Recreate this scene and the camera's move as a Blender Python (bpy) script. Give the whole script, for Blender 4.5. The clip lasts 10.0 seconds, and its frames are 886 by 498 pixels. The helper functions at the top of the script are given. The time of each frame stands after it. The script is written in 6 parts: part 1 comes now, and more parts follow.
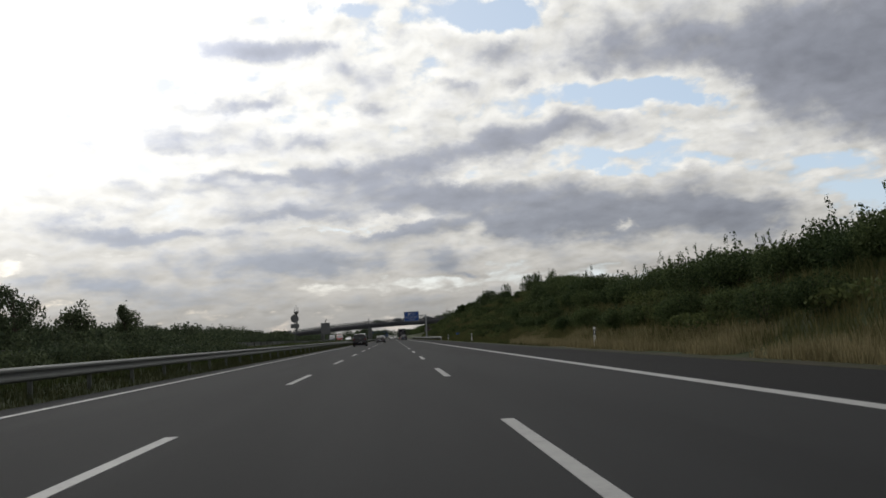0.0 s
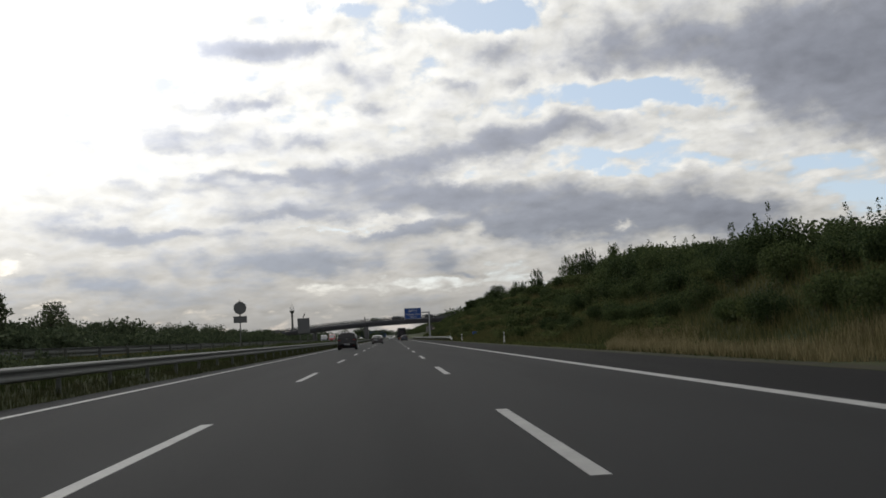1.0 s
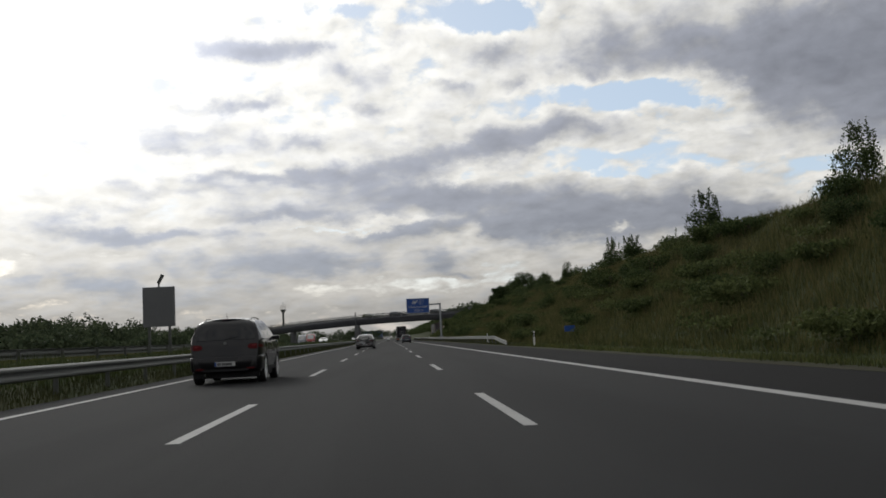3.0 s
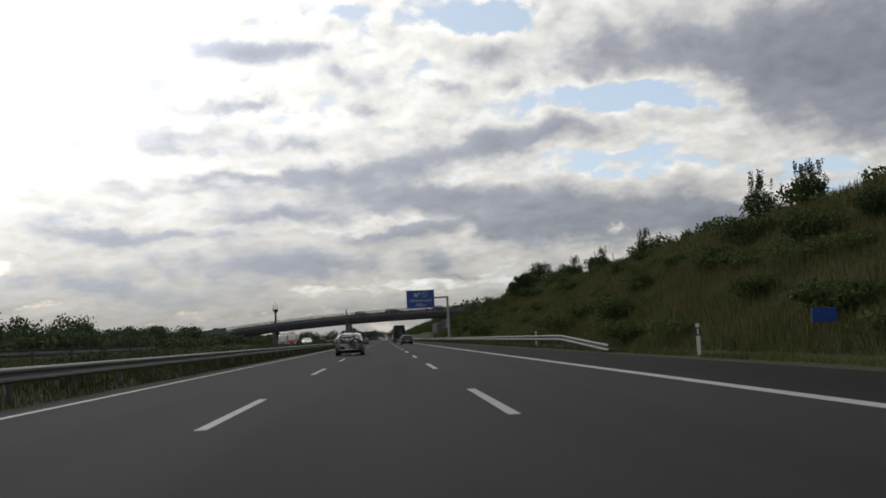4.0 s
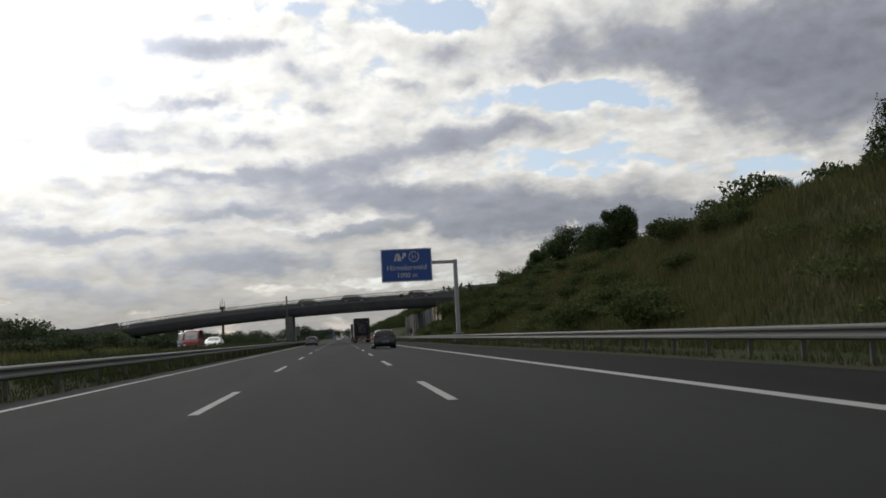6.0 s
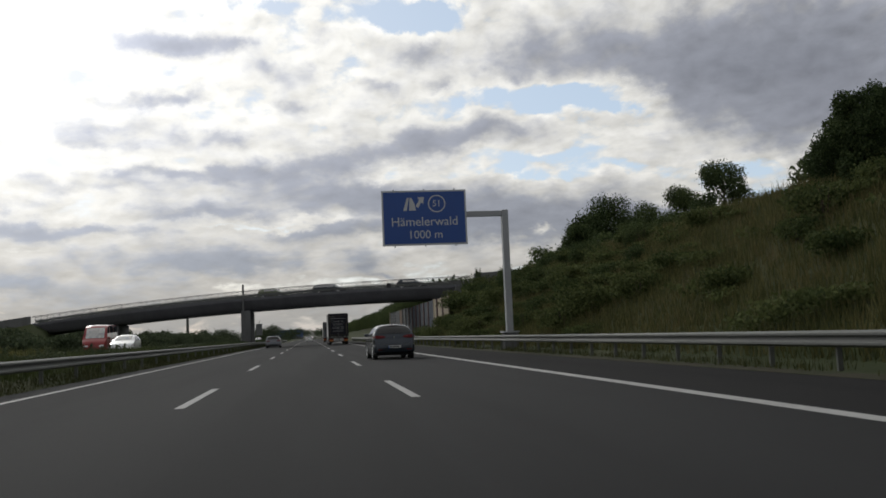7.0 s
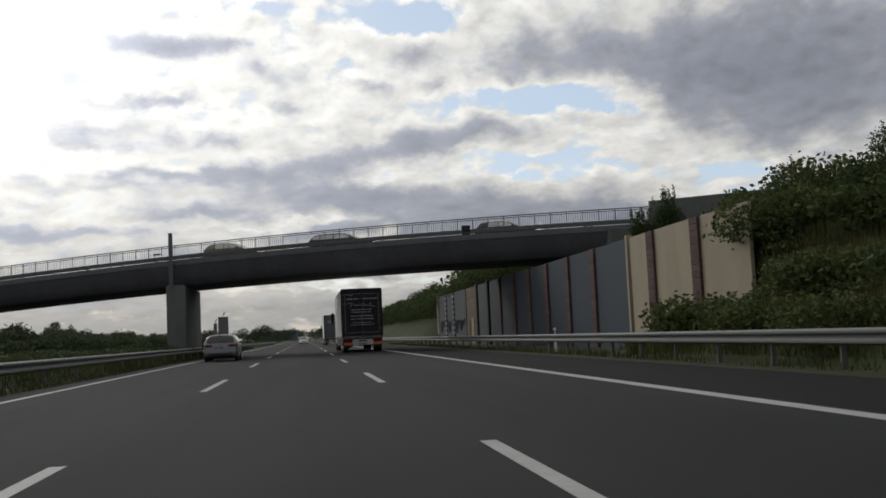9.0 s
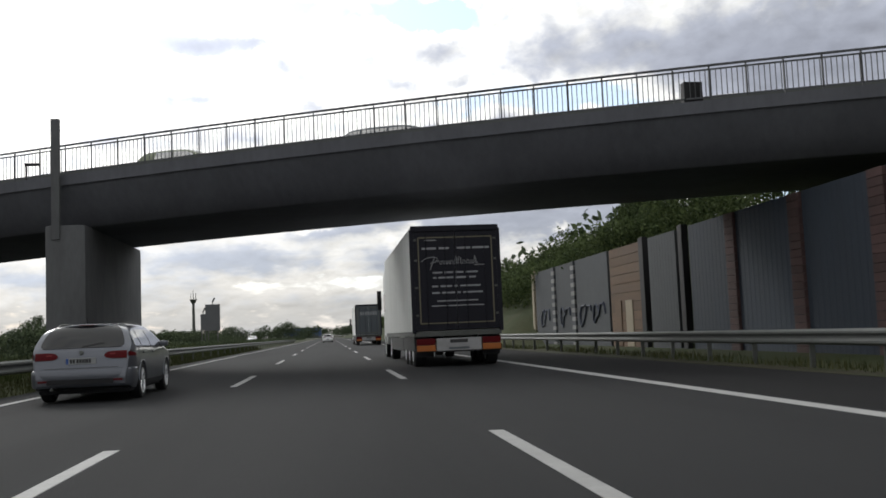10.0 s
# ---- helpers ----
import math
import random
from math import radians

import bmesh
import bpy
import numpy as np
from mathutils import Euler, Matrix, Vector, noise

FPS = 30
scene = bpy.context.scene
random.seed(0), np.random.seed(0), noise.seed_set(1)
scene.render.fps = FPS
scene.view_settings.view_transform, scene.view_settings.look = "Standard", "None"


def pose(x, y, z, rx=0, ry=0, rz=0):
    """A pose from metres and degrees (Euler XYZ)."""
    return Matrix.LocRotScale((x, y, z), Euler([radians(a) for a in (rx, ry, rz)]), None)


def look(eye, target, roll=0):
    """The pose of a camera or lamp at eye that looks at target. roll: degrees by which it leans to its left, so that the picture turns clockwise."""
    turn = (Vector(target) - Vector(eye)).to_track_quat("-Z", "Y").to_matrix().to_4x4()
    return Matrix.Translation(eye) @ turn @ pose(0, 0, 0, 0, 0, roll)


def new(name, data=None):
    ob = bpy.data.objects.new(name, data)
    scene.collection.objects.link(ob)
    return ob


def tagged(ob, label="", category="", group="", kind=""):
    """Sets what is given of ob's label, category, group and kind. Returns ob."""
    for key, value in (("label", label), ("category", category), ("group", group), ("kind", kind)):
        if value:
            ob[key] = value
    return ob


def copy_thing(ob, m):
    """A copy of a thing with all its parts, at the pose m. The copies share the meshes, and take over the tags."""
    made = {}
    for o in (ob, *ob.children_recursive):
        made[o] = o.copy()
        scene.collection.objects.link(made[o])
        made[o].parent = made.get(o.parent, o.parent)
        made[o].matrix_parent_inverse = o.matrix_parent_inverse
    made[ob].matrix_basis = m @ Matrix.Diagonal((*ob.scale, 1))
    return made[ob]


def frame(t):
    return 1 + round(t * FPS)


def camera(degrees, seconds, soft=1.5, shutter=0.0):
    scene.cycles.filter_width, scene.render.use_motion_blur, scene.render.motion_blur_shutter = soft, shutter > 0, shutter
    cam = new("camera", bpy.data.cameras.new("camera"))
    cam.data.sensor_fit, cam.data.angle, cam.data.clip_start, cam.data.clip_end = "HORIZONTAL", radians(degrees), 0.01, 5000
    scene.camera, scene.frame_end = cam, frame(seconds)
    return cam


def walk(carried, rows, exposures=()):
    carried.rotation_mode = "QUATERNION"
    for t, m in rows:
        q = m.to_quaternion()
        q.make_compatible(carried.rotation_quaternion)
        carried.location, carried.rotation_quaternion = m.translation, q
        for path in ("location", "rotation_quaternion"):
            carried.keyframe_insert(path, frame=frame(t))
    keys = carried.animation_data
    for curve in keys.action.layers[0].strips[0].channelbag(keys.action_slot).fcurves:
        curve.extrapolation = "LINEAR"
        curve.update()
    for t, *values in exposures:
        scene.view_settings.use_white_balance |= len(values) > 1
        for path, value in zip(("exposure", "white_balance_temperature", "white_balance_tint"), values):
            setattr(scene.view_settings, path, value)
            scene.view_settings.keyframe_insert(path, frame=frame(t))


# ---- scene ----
cam = camera(49.0, 10.0, soft=1.7)
PATH = [
    (0, (0.218, 4.003, 0.972), (0.328, 5.992, 1.148), -2.9),
    (0.5, (0.138, 21.12, 0.99), (0.252, 23.108, 1.166), -2.8),
    (1, (0.096, 38.478, 0.981), (0.209, 40.467, 1.157), -2.8),
    (1.5, (0.039, 55.53, 0.966), (0.158, 57.519, 1.144), -2.6),
    (2, (0.009, 72.86, 0.956), (0.128, 74.848, 1.135), -2.6),
    (2.5, (0.003, 89.729, 0.984), (0.121, 91.717, 1.161), -2.7),
    (4, (-0.071, 141.313, 0.966), (0.057, 143.301, 1.145), -2.7),
    (4.5, (-0.115, 158.636, 0.972), (0.053, 160.621, 1.149), -2.7),
    (5, (-0.059, 175.868, 0.972), (0.106, 177.853, 1.152), -2.4),
    (5.5, (-0.096, 193.112, 0.972), (0.092, 195.096, 1.145), -2.9),
    (7, (-0.22, 245.283, 1.014), (0.057, 247.257, 1.185), -2.4),
    (7.5, (-0.15, 261.37, 1.009), (0.161, 263.339, 1.173), -2.6),
    (8, (-0.132, 278.352, 1.003), (0.198, 280.317, 1.169), -2.7),
    (8.5, (-0.208, 295.73, 1.025), (0.097, 297.699, 1.192), -2.6),
    (9, (-0.162, 312.225, 0.987), (0.126, 314.197, 1.159), -2.6),
    (9.5, (-0.171, 329.31, 0.969), (0.104, 331.284, 1.142), -2.6),
    (10, (-0.18, 347.28, 1.0), (0.059, 349.258, 1.17), -2.4),
]
walk(cam, [(t, look(eye, aim, roll)) for t, eye, aim, roll in PATH], [(0.0, 0.0, 6350, 8.5), (9.0, 0.0, 6350, 8.5), (9.5, 0.15, 6300, 8.5), (10.0, 0.62, 6250, 8.5)])


# ---- sky and sun ----
SUN_AZ, SUN_EL = -24.0, 27.0

# cloud banks, rolls, wisps, clear gaps and thin breaks of this sky: azimuth, elevation, half widths, weight, lean (degrees)
BANKS = [
    (25.6, 14.6, 6.7, 3.44, 0.44, -3), (32.4, 12.7, 8.5, 4.26, 0.46, -3), (14.0, 16.0, 5.4, 1.57, 0.34, -3), (21.9, 14.3, 3.6, 1.97, 0.16, -3),
    (7.4, 11.3, 6.9, 1.05, 0.44, 6), (0.9, 10.2, 3.0, 0.79, 0.20, 6), (11.1, 6.9, 7.5, 1.57, 0.50, -3), (10.4, 5.8, 4.3, 0.72, 0.24, -3),
    (16.3, 6.3, 3.0, 1.31, 0.20, -3), (-1.2, 8.4, 7.5, 1.38, 0.34, 0), (-6.9, 4.8, 7.5, 1.25, 0.36, 0), (-3.0, 4.1, 3.3, 0.59, 0.22, -3),
    (-7.5, 16.9, 3.1, 0.98, 0.66, -3), (-3.5, 17.0, 1.4, 0.59, 0.36, -3),
]
ROLLS = [
    (-12.4, 13.6, 5.2, 0.46, 0.30, 1), (-7.3, 14.0, 1.7, 0.62, 0.38, -3), (-11.2, 12.0, 4.9, 0.66, 0.28, 0), (-13.8, 6.6, 5.2, 0.52, 0.40, -3),
    (20.0, 5.7, 2.4, 1.11, 0.48, -3), (3.5, 4.2, 1.2, 0.79, 0.34, -3), (4.5, 3.4, 0.8, 0.23, 0.34, -13), (-0.6, 13.5, 2.0, 0.43, 0.26, 0),
    (3.8, 14.3, 1.3, 0.43, 0.22, -3), (1.3, 17.5, 1.2, 0.52, 0.24, -3), (6.7, 16.3, 2.0, 0.66, 0.28, -3), (-0.9, 15.5, 2.1, 0.72, 0.24, -3),
    (8.1, 14.4, 1.1, 0.46, 0.30, -3), (-16.3, 3.7, 1.9, 0.59, 0.28, -3), (-20.6, 4.2, 1.3, 0.52, 0.30, -3),
]
WISPS = [
    (-12.3, 2.9, 5.6, 0.72, 0.22, -3), (-4.4, 11.7, 2.0, 0.46, 0.20, 1), (1.4, 6.1, 7.9, 0.33, 0.18, 0), (-11.5, 11.1, 3.0, 0.39, 0.22, 0),
    (-9.0, 9.5, 3.9, 0.43, 0.24, 1), (-12.8, 8.7, 3.6, 0.36, 0.22, -1), (-16.8, 7.8, 2.6, 0.30, 0.22, 0), (-6.5, 7.3, 4.3, 0.36, 0.24, 0),
    (-13.3, 16.1, 1.1, 0.30, 0.24, -3), (-20.0, 10.9, 0.8, 0.23, 0.12, -3), (4.9, 8.2, 3.9, 0.66, 0.16, 3), (-3.8, 9.7, 3.3, 0.52, 0.20, 3),
    (-18.2, 13.1, 1.6, 0.30, 0.20, 1), (1.9, 1.8, 2.0, 0.72, 0.14, -3),
]
GAPS = [
    (14.8, 13.5, 4.6, 0.92, -0.80, -3), (19.0, 12.4, 2.0, 0.52, -0.55, -3), (6.8, 18.5, 2.9, 0.85, -0.85, -3), (-2.1, 19.2, 2.0, 0.43, -0.50, -3),
    (25.7, 8.6, 3.9, 0.66, -0.42, -3), (26.1, 6.9, 3.0, 0.85, -0.42, -3), (13.6, 10.1, 3.6, 0.36, -0.34, 0),
]
BREAKS = [
    (5.8, 6.0, 0.8, 0.36, -0.42, -3), (14.4, 5.9, 0.8, 0.20, -0.62, 3), (-1.2, 6.6, 4.9, 0.20, -0.30, 2), (13.9, 9.2, 6.9, 0.36, -0.34, -3),
    (4.9, 9.5, 1.5, 0.33, -0.32, 9), (1.3, 3.2, 3.6, 0.72, -0.20, -3), (-7.5, 6.0, 3.9, 0.23, -0.22, 0), (-17.3, 14.7, 5.9, 1.31, -0.20, -3),
    (-15.8, 10.1, 3.9, 0.66, -0.14, -3),
]


class Nodes:
    """Small arithmetic on node sockets."""

    def __init__(self, tree):
        self.tree = tree

    def add(self, kind, **inputs):
        node = self.tree.nodes.new(kind)
        for key, value in inputs.items():
            self.put(node.inputs[key.replace("_", " ")], value)
        return node

    def put(self, socket, value):
        if isinstance(value, bpy.types.NodeSocket):
            self.tree.links.new(value, socket)
        else:
            socket.default_value = value

    def math(self, op, a, b=None, c=None):
        node = self.tree.nodes.new("ShaderNodeMath")
        node.operation = op
        for socket, value in zip(node.inputs, (a, b, c)):
            if value is not None:
                self.put(socket, value)
        return node.outputs[0]

    def vec(self, x, y, z=0.0):
        node = self.tree.nodes.new("ShaderNodeCombineXYZ")
        for socket, value in zip(node.inputs, (x, y, z)):
            self.put(socket, value)
        return node.outputs[0]

    def ramp(self, value, low, high, out_low=0.0, out_high=1.0):
        node = self.tree.nodes.new("ShaderNodeMapRange")
        node.interpolation_type = "SMOOTHSTEP"
        for socket, v in zip(node.inputs, (value, low, high, out_low, out_high)):
            self.put(socket, v)
        return node.outputs[0]

    def mix(self, factor, a, b, blend="MIX"):
        node = self.tree.nodes.new("ShaderNodeMix")
        node.data_type, node.blend_type = "RGBA", blend
        self.put(node.inputs[0], factor)
        for socket, v in ((node.inputs[6], a), (node.inputs[7], b)):
            self.put(socket, (*v, 1.0) if isinstance(v, tuple) and len(v) == 3 else v)
        return node.outputs[2]

    def noise(self, vector, scale, detail=4.0, rough=0.55, distortion=0.0):
        node = self.tree.nodes.new("ShaderNodeTexNoise")
        self.put(node.inputs["Vector"], vector)
        node.inputs["Scale"].default_value, node.inputs["Detail"].default_value = scale, detail
        node.inputs["Roughness"].default_value, node.inputs["Distortion"].default_value = rough, distortion
        return node.outputs[0]


def make_sky():
    world = bpy.data.worlds.new("sky")
    scene.world = world
    world.use_nodes = True
    tree = world.node_tree
    tree.nodes.clear()
    n = Nodes(tree)
    out = tree.nodes.new("ShaderNodeOutputWorld")
    back = tree.nodes.new("ShaderNodeBackground")
    tree.links.new(back.outputs[0], out.inputs[0])
    sky = tree.nodes.new("ShaderNodeTexSky")
    sky.sky_type, sky.sun_disc = "NISHITA", False
    sky.sun_elevation, sky.sun_rotation = radians(SUN_EL), radians(SUN_AZ)
    coord = tree.nodes.new("ShaderNodeTexCoord")
    split = tree.nodes.new("ShaderNodeSeparateXYZ")
    tree.links.new(coord.outputs["Generated"], split.inputs[0])
    x, y, z = split.outputs
    az = n.math("MULTIPLY", n.math("ARCTAN2", x, y), 57.29578)
    el = n.math("MULTIPLY", n.math("ARCSINE", z), 57.29578)
    # the cloud sheet seen in perspective: flatter towards the horizon
    flat = n.math("MULTIPLY", n.math("LOGARITHM", n.math("ADD", 1.0, n.math("DIVIDE", n.math("MAXIMUM", el, 0.0), 12.0)), math.e), 19.0)
    away = n.vec(n.math("MULTIPLY", az, 0.24), n.math("MULTIPLY", flat, 0.42), 0.0)
    aside = n.vec(n.math("MULTIPLY", az, 0.24), n.math("MULTIPLY", flat, 0.42), 3.1)
    warp_x = n.math("SUBTRACT", n.noise(away, 1.0, 6.0, 0.60), 0.5)
    warp_y = n.math("SUBTRACT", n.noise(aside, 1.0, 6.0, 0.60), 0.5)
    az_w = n.math("MULTIPLY_ADD", warp_x, 6.0, az)
    el_w = n.math("MULTIPLY_ADD", warp_y, 2.9, el)

    def gather(masses, gain, total):
        for a, e, wa, we, weight, lean in masses:
            c, s = math.cos(radians(lean)), math.sin(radians(lean))
            u = n.math("MULTIPLY_ADD", az_w, c / wa, n.math("MULTIPLY_ADD", el_w, s / wa, -(a * c + e * s) / wa))
            v = n.math("MULTIPLY_ADD", az_w, -s / we, n.math("MULTIPLY_ADD", el_w, c / we, (a * s - e * c) / we))
            r = n.math("MULTIPLY_ADD", u, u, n.math("MULTIPLY", v, v))
            total = n.math("MULTIPLY_ADD", n.math("POWER", 1 / math.e, r), weight * gain, total)
        return total

    total = gather(BREAKS, 1.25, gather(GAPS, 1.25, gather(WISPS, 1.9, gather(ROLLS, 1.7, gather(BANKS, 1.6, 0.0)))))

    def puffs(da, de):
        """Cloud texture of three sizes, looked up a little to the side: banks, rolls and round lumps."""
        a, e = n.math("ADD", az, da), n.math("ADD", flat, de)
        broad = n.noise(n.vec(n.math("MULTIPLY", a, 0.17), n.math("MULTIPLY", e, 0.40), 1.7), 1.0, 6.0, 0.56, 0.2)
        tilted = n.math("MULTIPLY_ADD", a, 0.50, n.math("MULTIPLY", e, -0.12))
        rolls = n.noise(n.vec(tilted, n.math("MULTIPLY", e, 1.15), 8.4), 1.0, 5.0, 0.56, 0.3)
        cells = tree.nodes.new("ShaderNodeTexVoronoi")
        cells.feature = "SMOOTH_F1"
        cells.inputs["Smoothness"].default_value = 0.6
        cells.inputs["Detail"].default_value = 1.0
        n.put(cells.inputs["Scale"], 1.0)
        n.put(cells.inputs["Vector"], n.vec(n.math("MULTIPLY_ADD", warp_x, 1.6, n.math("MULTIPLY", a, 0.48)), n.math("MULTIPLY_ADD", warp_y, 1.6, n.math("MULTIPLY", e, 0.95)), 0.0))
        value = n.math("ADD", n.math("MULTIPLY", n.math("SUBTRACT", broad, 0.5), 0.85), n.math("MULTIPLY", n.math("SUBTRACT", rolls, 0.5), 1.05))
        return n.math("ADD", value, n.math("MULTIPLY", n.math("SUBTRACT", 0.40, cells.outputs["Distance"]), 0.40))

    here, above = puffs(0.0, 0.0), puffs(-0.25, 0.40)
    relief = n.math("SUBTRACT", here, above)
    # unseen cloud added behind dims what faces back; inside thick masses texture calms down
    behind = n.ramp(y, 0.25, -0.5, 0.0, 0.34)
    here = n.math("MULTIPLY", here, n.ramp(total, 0.35, 1.0, 1.0, 0.55))
    density = n.math("ADD", behind, n.math("ADD", total, n.math("ADD", here, 0.495)))
    # light from the veiled sun
    sun_dir = (math.sin(radians(SUN_AZ)) * math.cos(radians(SUN_EL)), math.cos(radians(SUN_AZ)) * math.cos(radians(SUN_EL)), math.sin(radians(SUN_EL)))
    dot = n.math("ADD", n.math("ADD", n.math("MULTIPLY", x, sun_dir[0]), n.math("MULTIPLY", y, sun_dir[1])), n.math("MULTIPLY", z, sun_dir[2]))
    angle = n.math("MULTIPLY", n.math("ARCCOSINE", n.math("MINIMUM", dot, 0.9999)), 57.29578)
    glow = n.math("EXPONENT", n.math("MULTIPLY", n.math("POWER", n.math("DIVIDE", angle, 21.0), 2.0), -1.0))
    core = n.math("EXPONENT", n.math("MULTIPLY", n.math("POWER", n.math("DIVIDE", angle, 9.0), 2.0), -1.0))
    wide = n.math("EXPONENT", n.math("MULTIPLY", n.math("POWER", n.math("DIVIDE", angle, 45.0), 2.0), -1.0))
    low = n.math("EXPONENT", n.math("MULTIPLY", n.math("POWER", n.math("DIVIDE", el, 6.2), 2.0), -1.0))
    clear = n.mix(1.0, sky.outputs[0], (0.105, 0.100, 0.098), "MULTIPLY")
    clear = n.mix(0.62, clear, (0.58, 0.69, 0.83))
    lit_level = n.math("ADD", n.math("ADD", 0.64, n.math("MULTIPLY", wide, 0.34)), n.math("MULTIPLY", glow, 0.46))
    lit_level = n.math("ADD", lit_level, n.math("ADD", n.math("MULTIPLY", relief, 0.55), n.math("MULTIPLY", core, 3.2)))
    dark_level = n.math("ADD", n.math("ADD", 0.255, n.math("MULTIPLY", wide, 0.185)), n.math("MULTIPLY", glow, 0.46))
    dark_level = n.math("ADD", dark_level, n.math("ADD", n.math("MULTIPLY", relief, 0.16), n.math("MULTIPLY", core, 2.2)))
    lit = n.mix(1.0, n.mix(low, (1.0, 0.968, 0.912), (0.52, 0.485, 0.44)), n.vec(lit_level, lit_level, lit_level), "MULTIPLY")
    dark = n.mix(1.0, n.mix(low, (0.93, 0.955, 1.08), (0.78, 0.82, 0.89)), n.vec(dark_level, dark_level, dark_level), "MULTIPLY")
    colour = n.mix(n.ramp(density, 0.00, 0.34), clear, lit)
    colour = n.mix(n.ramp(density, 0.32, 1.12), colour, dark)
    colour = n.mix(n.ramp(density, 1.05, 1.7, 0.0, 0.30), colour, (0.108, 0.116, 0.145))
    haze = n.ramp(el, 0.0, 3.6, 0.6, 0.0)
    colour = n.mix(haze, colour, (0.345, 0.338, 0.330))
    tree.links.new(colour, back.inputs[0])
    back.inputs[1].default_value = 1.0


make_sky()
sun_data = bpy.data.lights.new("sun", "SUN")
sun_data.energy, sun_data.angle, sun_data.color = 0.5, radians(14), (1.0, 0.96, 0.90)
sun = new("sun", sun_data)
aim = Vector((math.sin(radians(SUN_AZ)) * math.cos(radians(SUN_EL)), math.cos(radians(SUN_AZ)) * math.cos(radians(SUN_EL)), math.sin(radians(SUN_EL))))
sun.matrix_world = look(aim * 300, (0, 0, 0))


# ---- materials ----
def surface(name, colour, rough=0.7, metal=0.0, vary=0.25, grain=40.0, stain=1.3, bump=0.0, bump_scale=60.0, second=None, per_object=0.0, per_island=0.0, spec=0.5, stretch=(1, 1, 1), coat=0.0):
    """A surface with variation at two scales, relief, and per-piece shifts."""
    mat = bpy.data.materials.new(name)
    mat.use_nodes = True
    tree = mat.node_tree
    n = Nodes(tree)
    bsdf = tree.nodes["Principled BSDF"]
    geo = tree.nodes.new("ShaderNodeNewGeometry")
    obj = tree.nodes.new("ShaderNodeObjectInfo")
    scaled = tree.nodes.new("ShaderNodeVectorMath")
    scaled.operation = "MULTIPLY"
    tree.links.new(geo.outputs["Position"], scaled.inputs[0])
    scaled.inputs[1].default_value = stretch
    pos = scaled.outputs[0]
    fine, broad = n.noise(pos, grain, 5.0, 0.65), n.noise(pos, stain, 4.0, 0.6, 0.3)
    value = n.math("ADD", n.math("MULTIPLY", n.math("SUBTRACT", fine, 0.5), vary * 1.2), n.math("MULTIPLY", n.math("SUBTRACT", broad, 0.5), vary * 1.6))
    value = n.math("ADD", value, 1.0)
    if per_object:
        value = n.math("MULTIPLY", value, n.math("ADD", 1.0 - per_object, n.math("MULTIPLY", obj.outputs["Random"], 2 * per_object)))
    if per_island:
        value = n.math("MULTIPLY", value, n.math("ADD", 1.0 - per_island, n.math("MULTIPLY", geo.outputs["Random Per Island"], 2 * per_island)))
    base = (*colour, 1.0)
    if second:
        base = n.mix(n.ramp(broad, 0.42, 0.62), colour, second)
    shade = n.mix(1.0, base, n.vec(value, value, value), "MULTIPLY")
    tree.links.new(shade, bsdf.inputs["Base Color"])
    bsdf.inputs["Metallic"].default_value = metal
    bsdf.inputs["Specular IOR Level"].default_value = spec
    tree.links.new(n.math("ADD", rough - 0.06, n.math("MULTIPLY", broad, 0.12)), bsdf.inputs["Roughness"])
    bsdf.inputs["Coat Weight"].default_value = coat
    bsdf.inputs["Coat Roughness"].default_value = 0.06
    if bump:
        b = tree.nodes.new("ShaderNodeBump")
        b.inputs["Strength"].default_value, b.inputs["Distance"].default_value = bump, 0.02
        tree.links.new(n.noise(pos, bump_scale, 6.0, 0.7), b.inputs["Height"])
        tree.links.new(b.outputs[0], bsdf.inputs["Normal"])
    return mat


def foliage(name, colour, second, gloss=0.8):
    mat = bpy.data.materials.new(name)
    mat.use_nodes = True
    tree = mat.node_tree
    n = Nodes(tree)
    bsdf = tree.nodes["Principled BSDF"]
    geo = tree.nodes.new("ShaderNodeNewGeometry")
    obj = tree.nodes.new("ShaderNodeObjectInfo")
    patch = n.noise(geo.outputs["Position"], 0.55, 3.0, 0.6)
    blend = n.math("ADD", n.math("MULTIPLY", geo.outputs["Random Per Island"], 0.45), n.math("ADD", n.math("MULTIPLY", patch, 0.6), n.math("MULTIPLY", n.math("SUBTRACT", obj.outputs["Random"], 0.5), 0.35)))
    tint = n.mix(n.ramp(blend, 0.2, 0.85), colour, second)
    value = n.math("ADD", 0.7, n.math("MULTIPLY", geo.outputs["Random Per Island"], 0.6))
    tree.links.new(n.mix(1.0, tint, n.vec(value, value, value), "MULTIPLY"), bsdf.inputs["Base Color"])
    bsdf.inputs["Roughness"].default_value = gloss
    bsdf.inputs["Specular IOR Level"].default_value = 0.08
    bsdf.inputs["Subsurface Weight"].default_value = 0.0
    trans = tree.nodes.new("ShaderNodeBsdfTranslucent")
    tree.links.new(tint, trans.inputs[0])
    mixer = tree.nodes.new("ShaderNodeMixShader")
    mixer.inputs[0].default_value = 0.25
    tree.links.new(bsdf.outputs[0], mixer.inputs[1])
    tree.links.new(trans.outputs[0], mixer.inputs[2])
    tree.links.new(mixer.outputs[0], tree.nodes["Material Output"].inputs[0])
    return mat


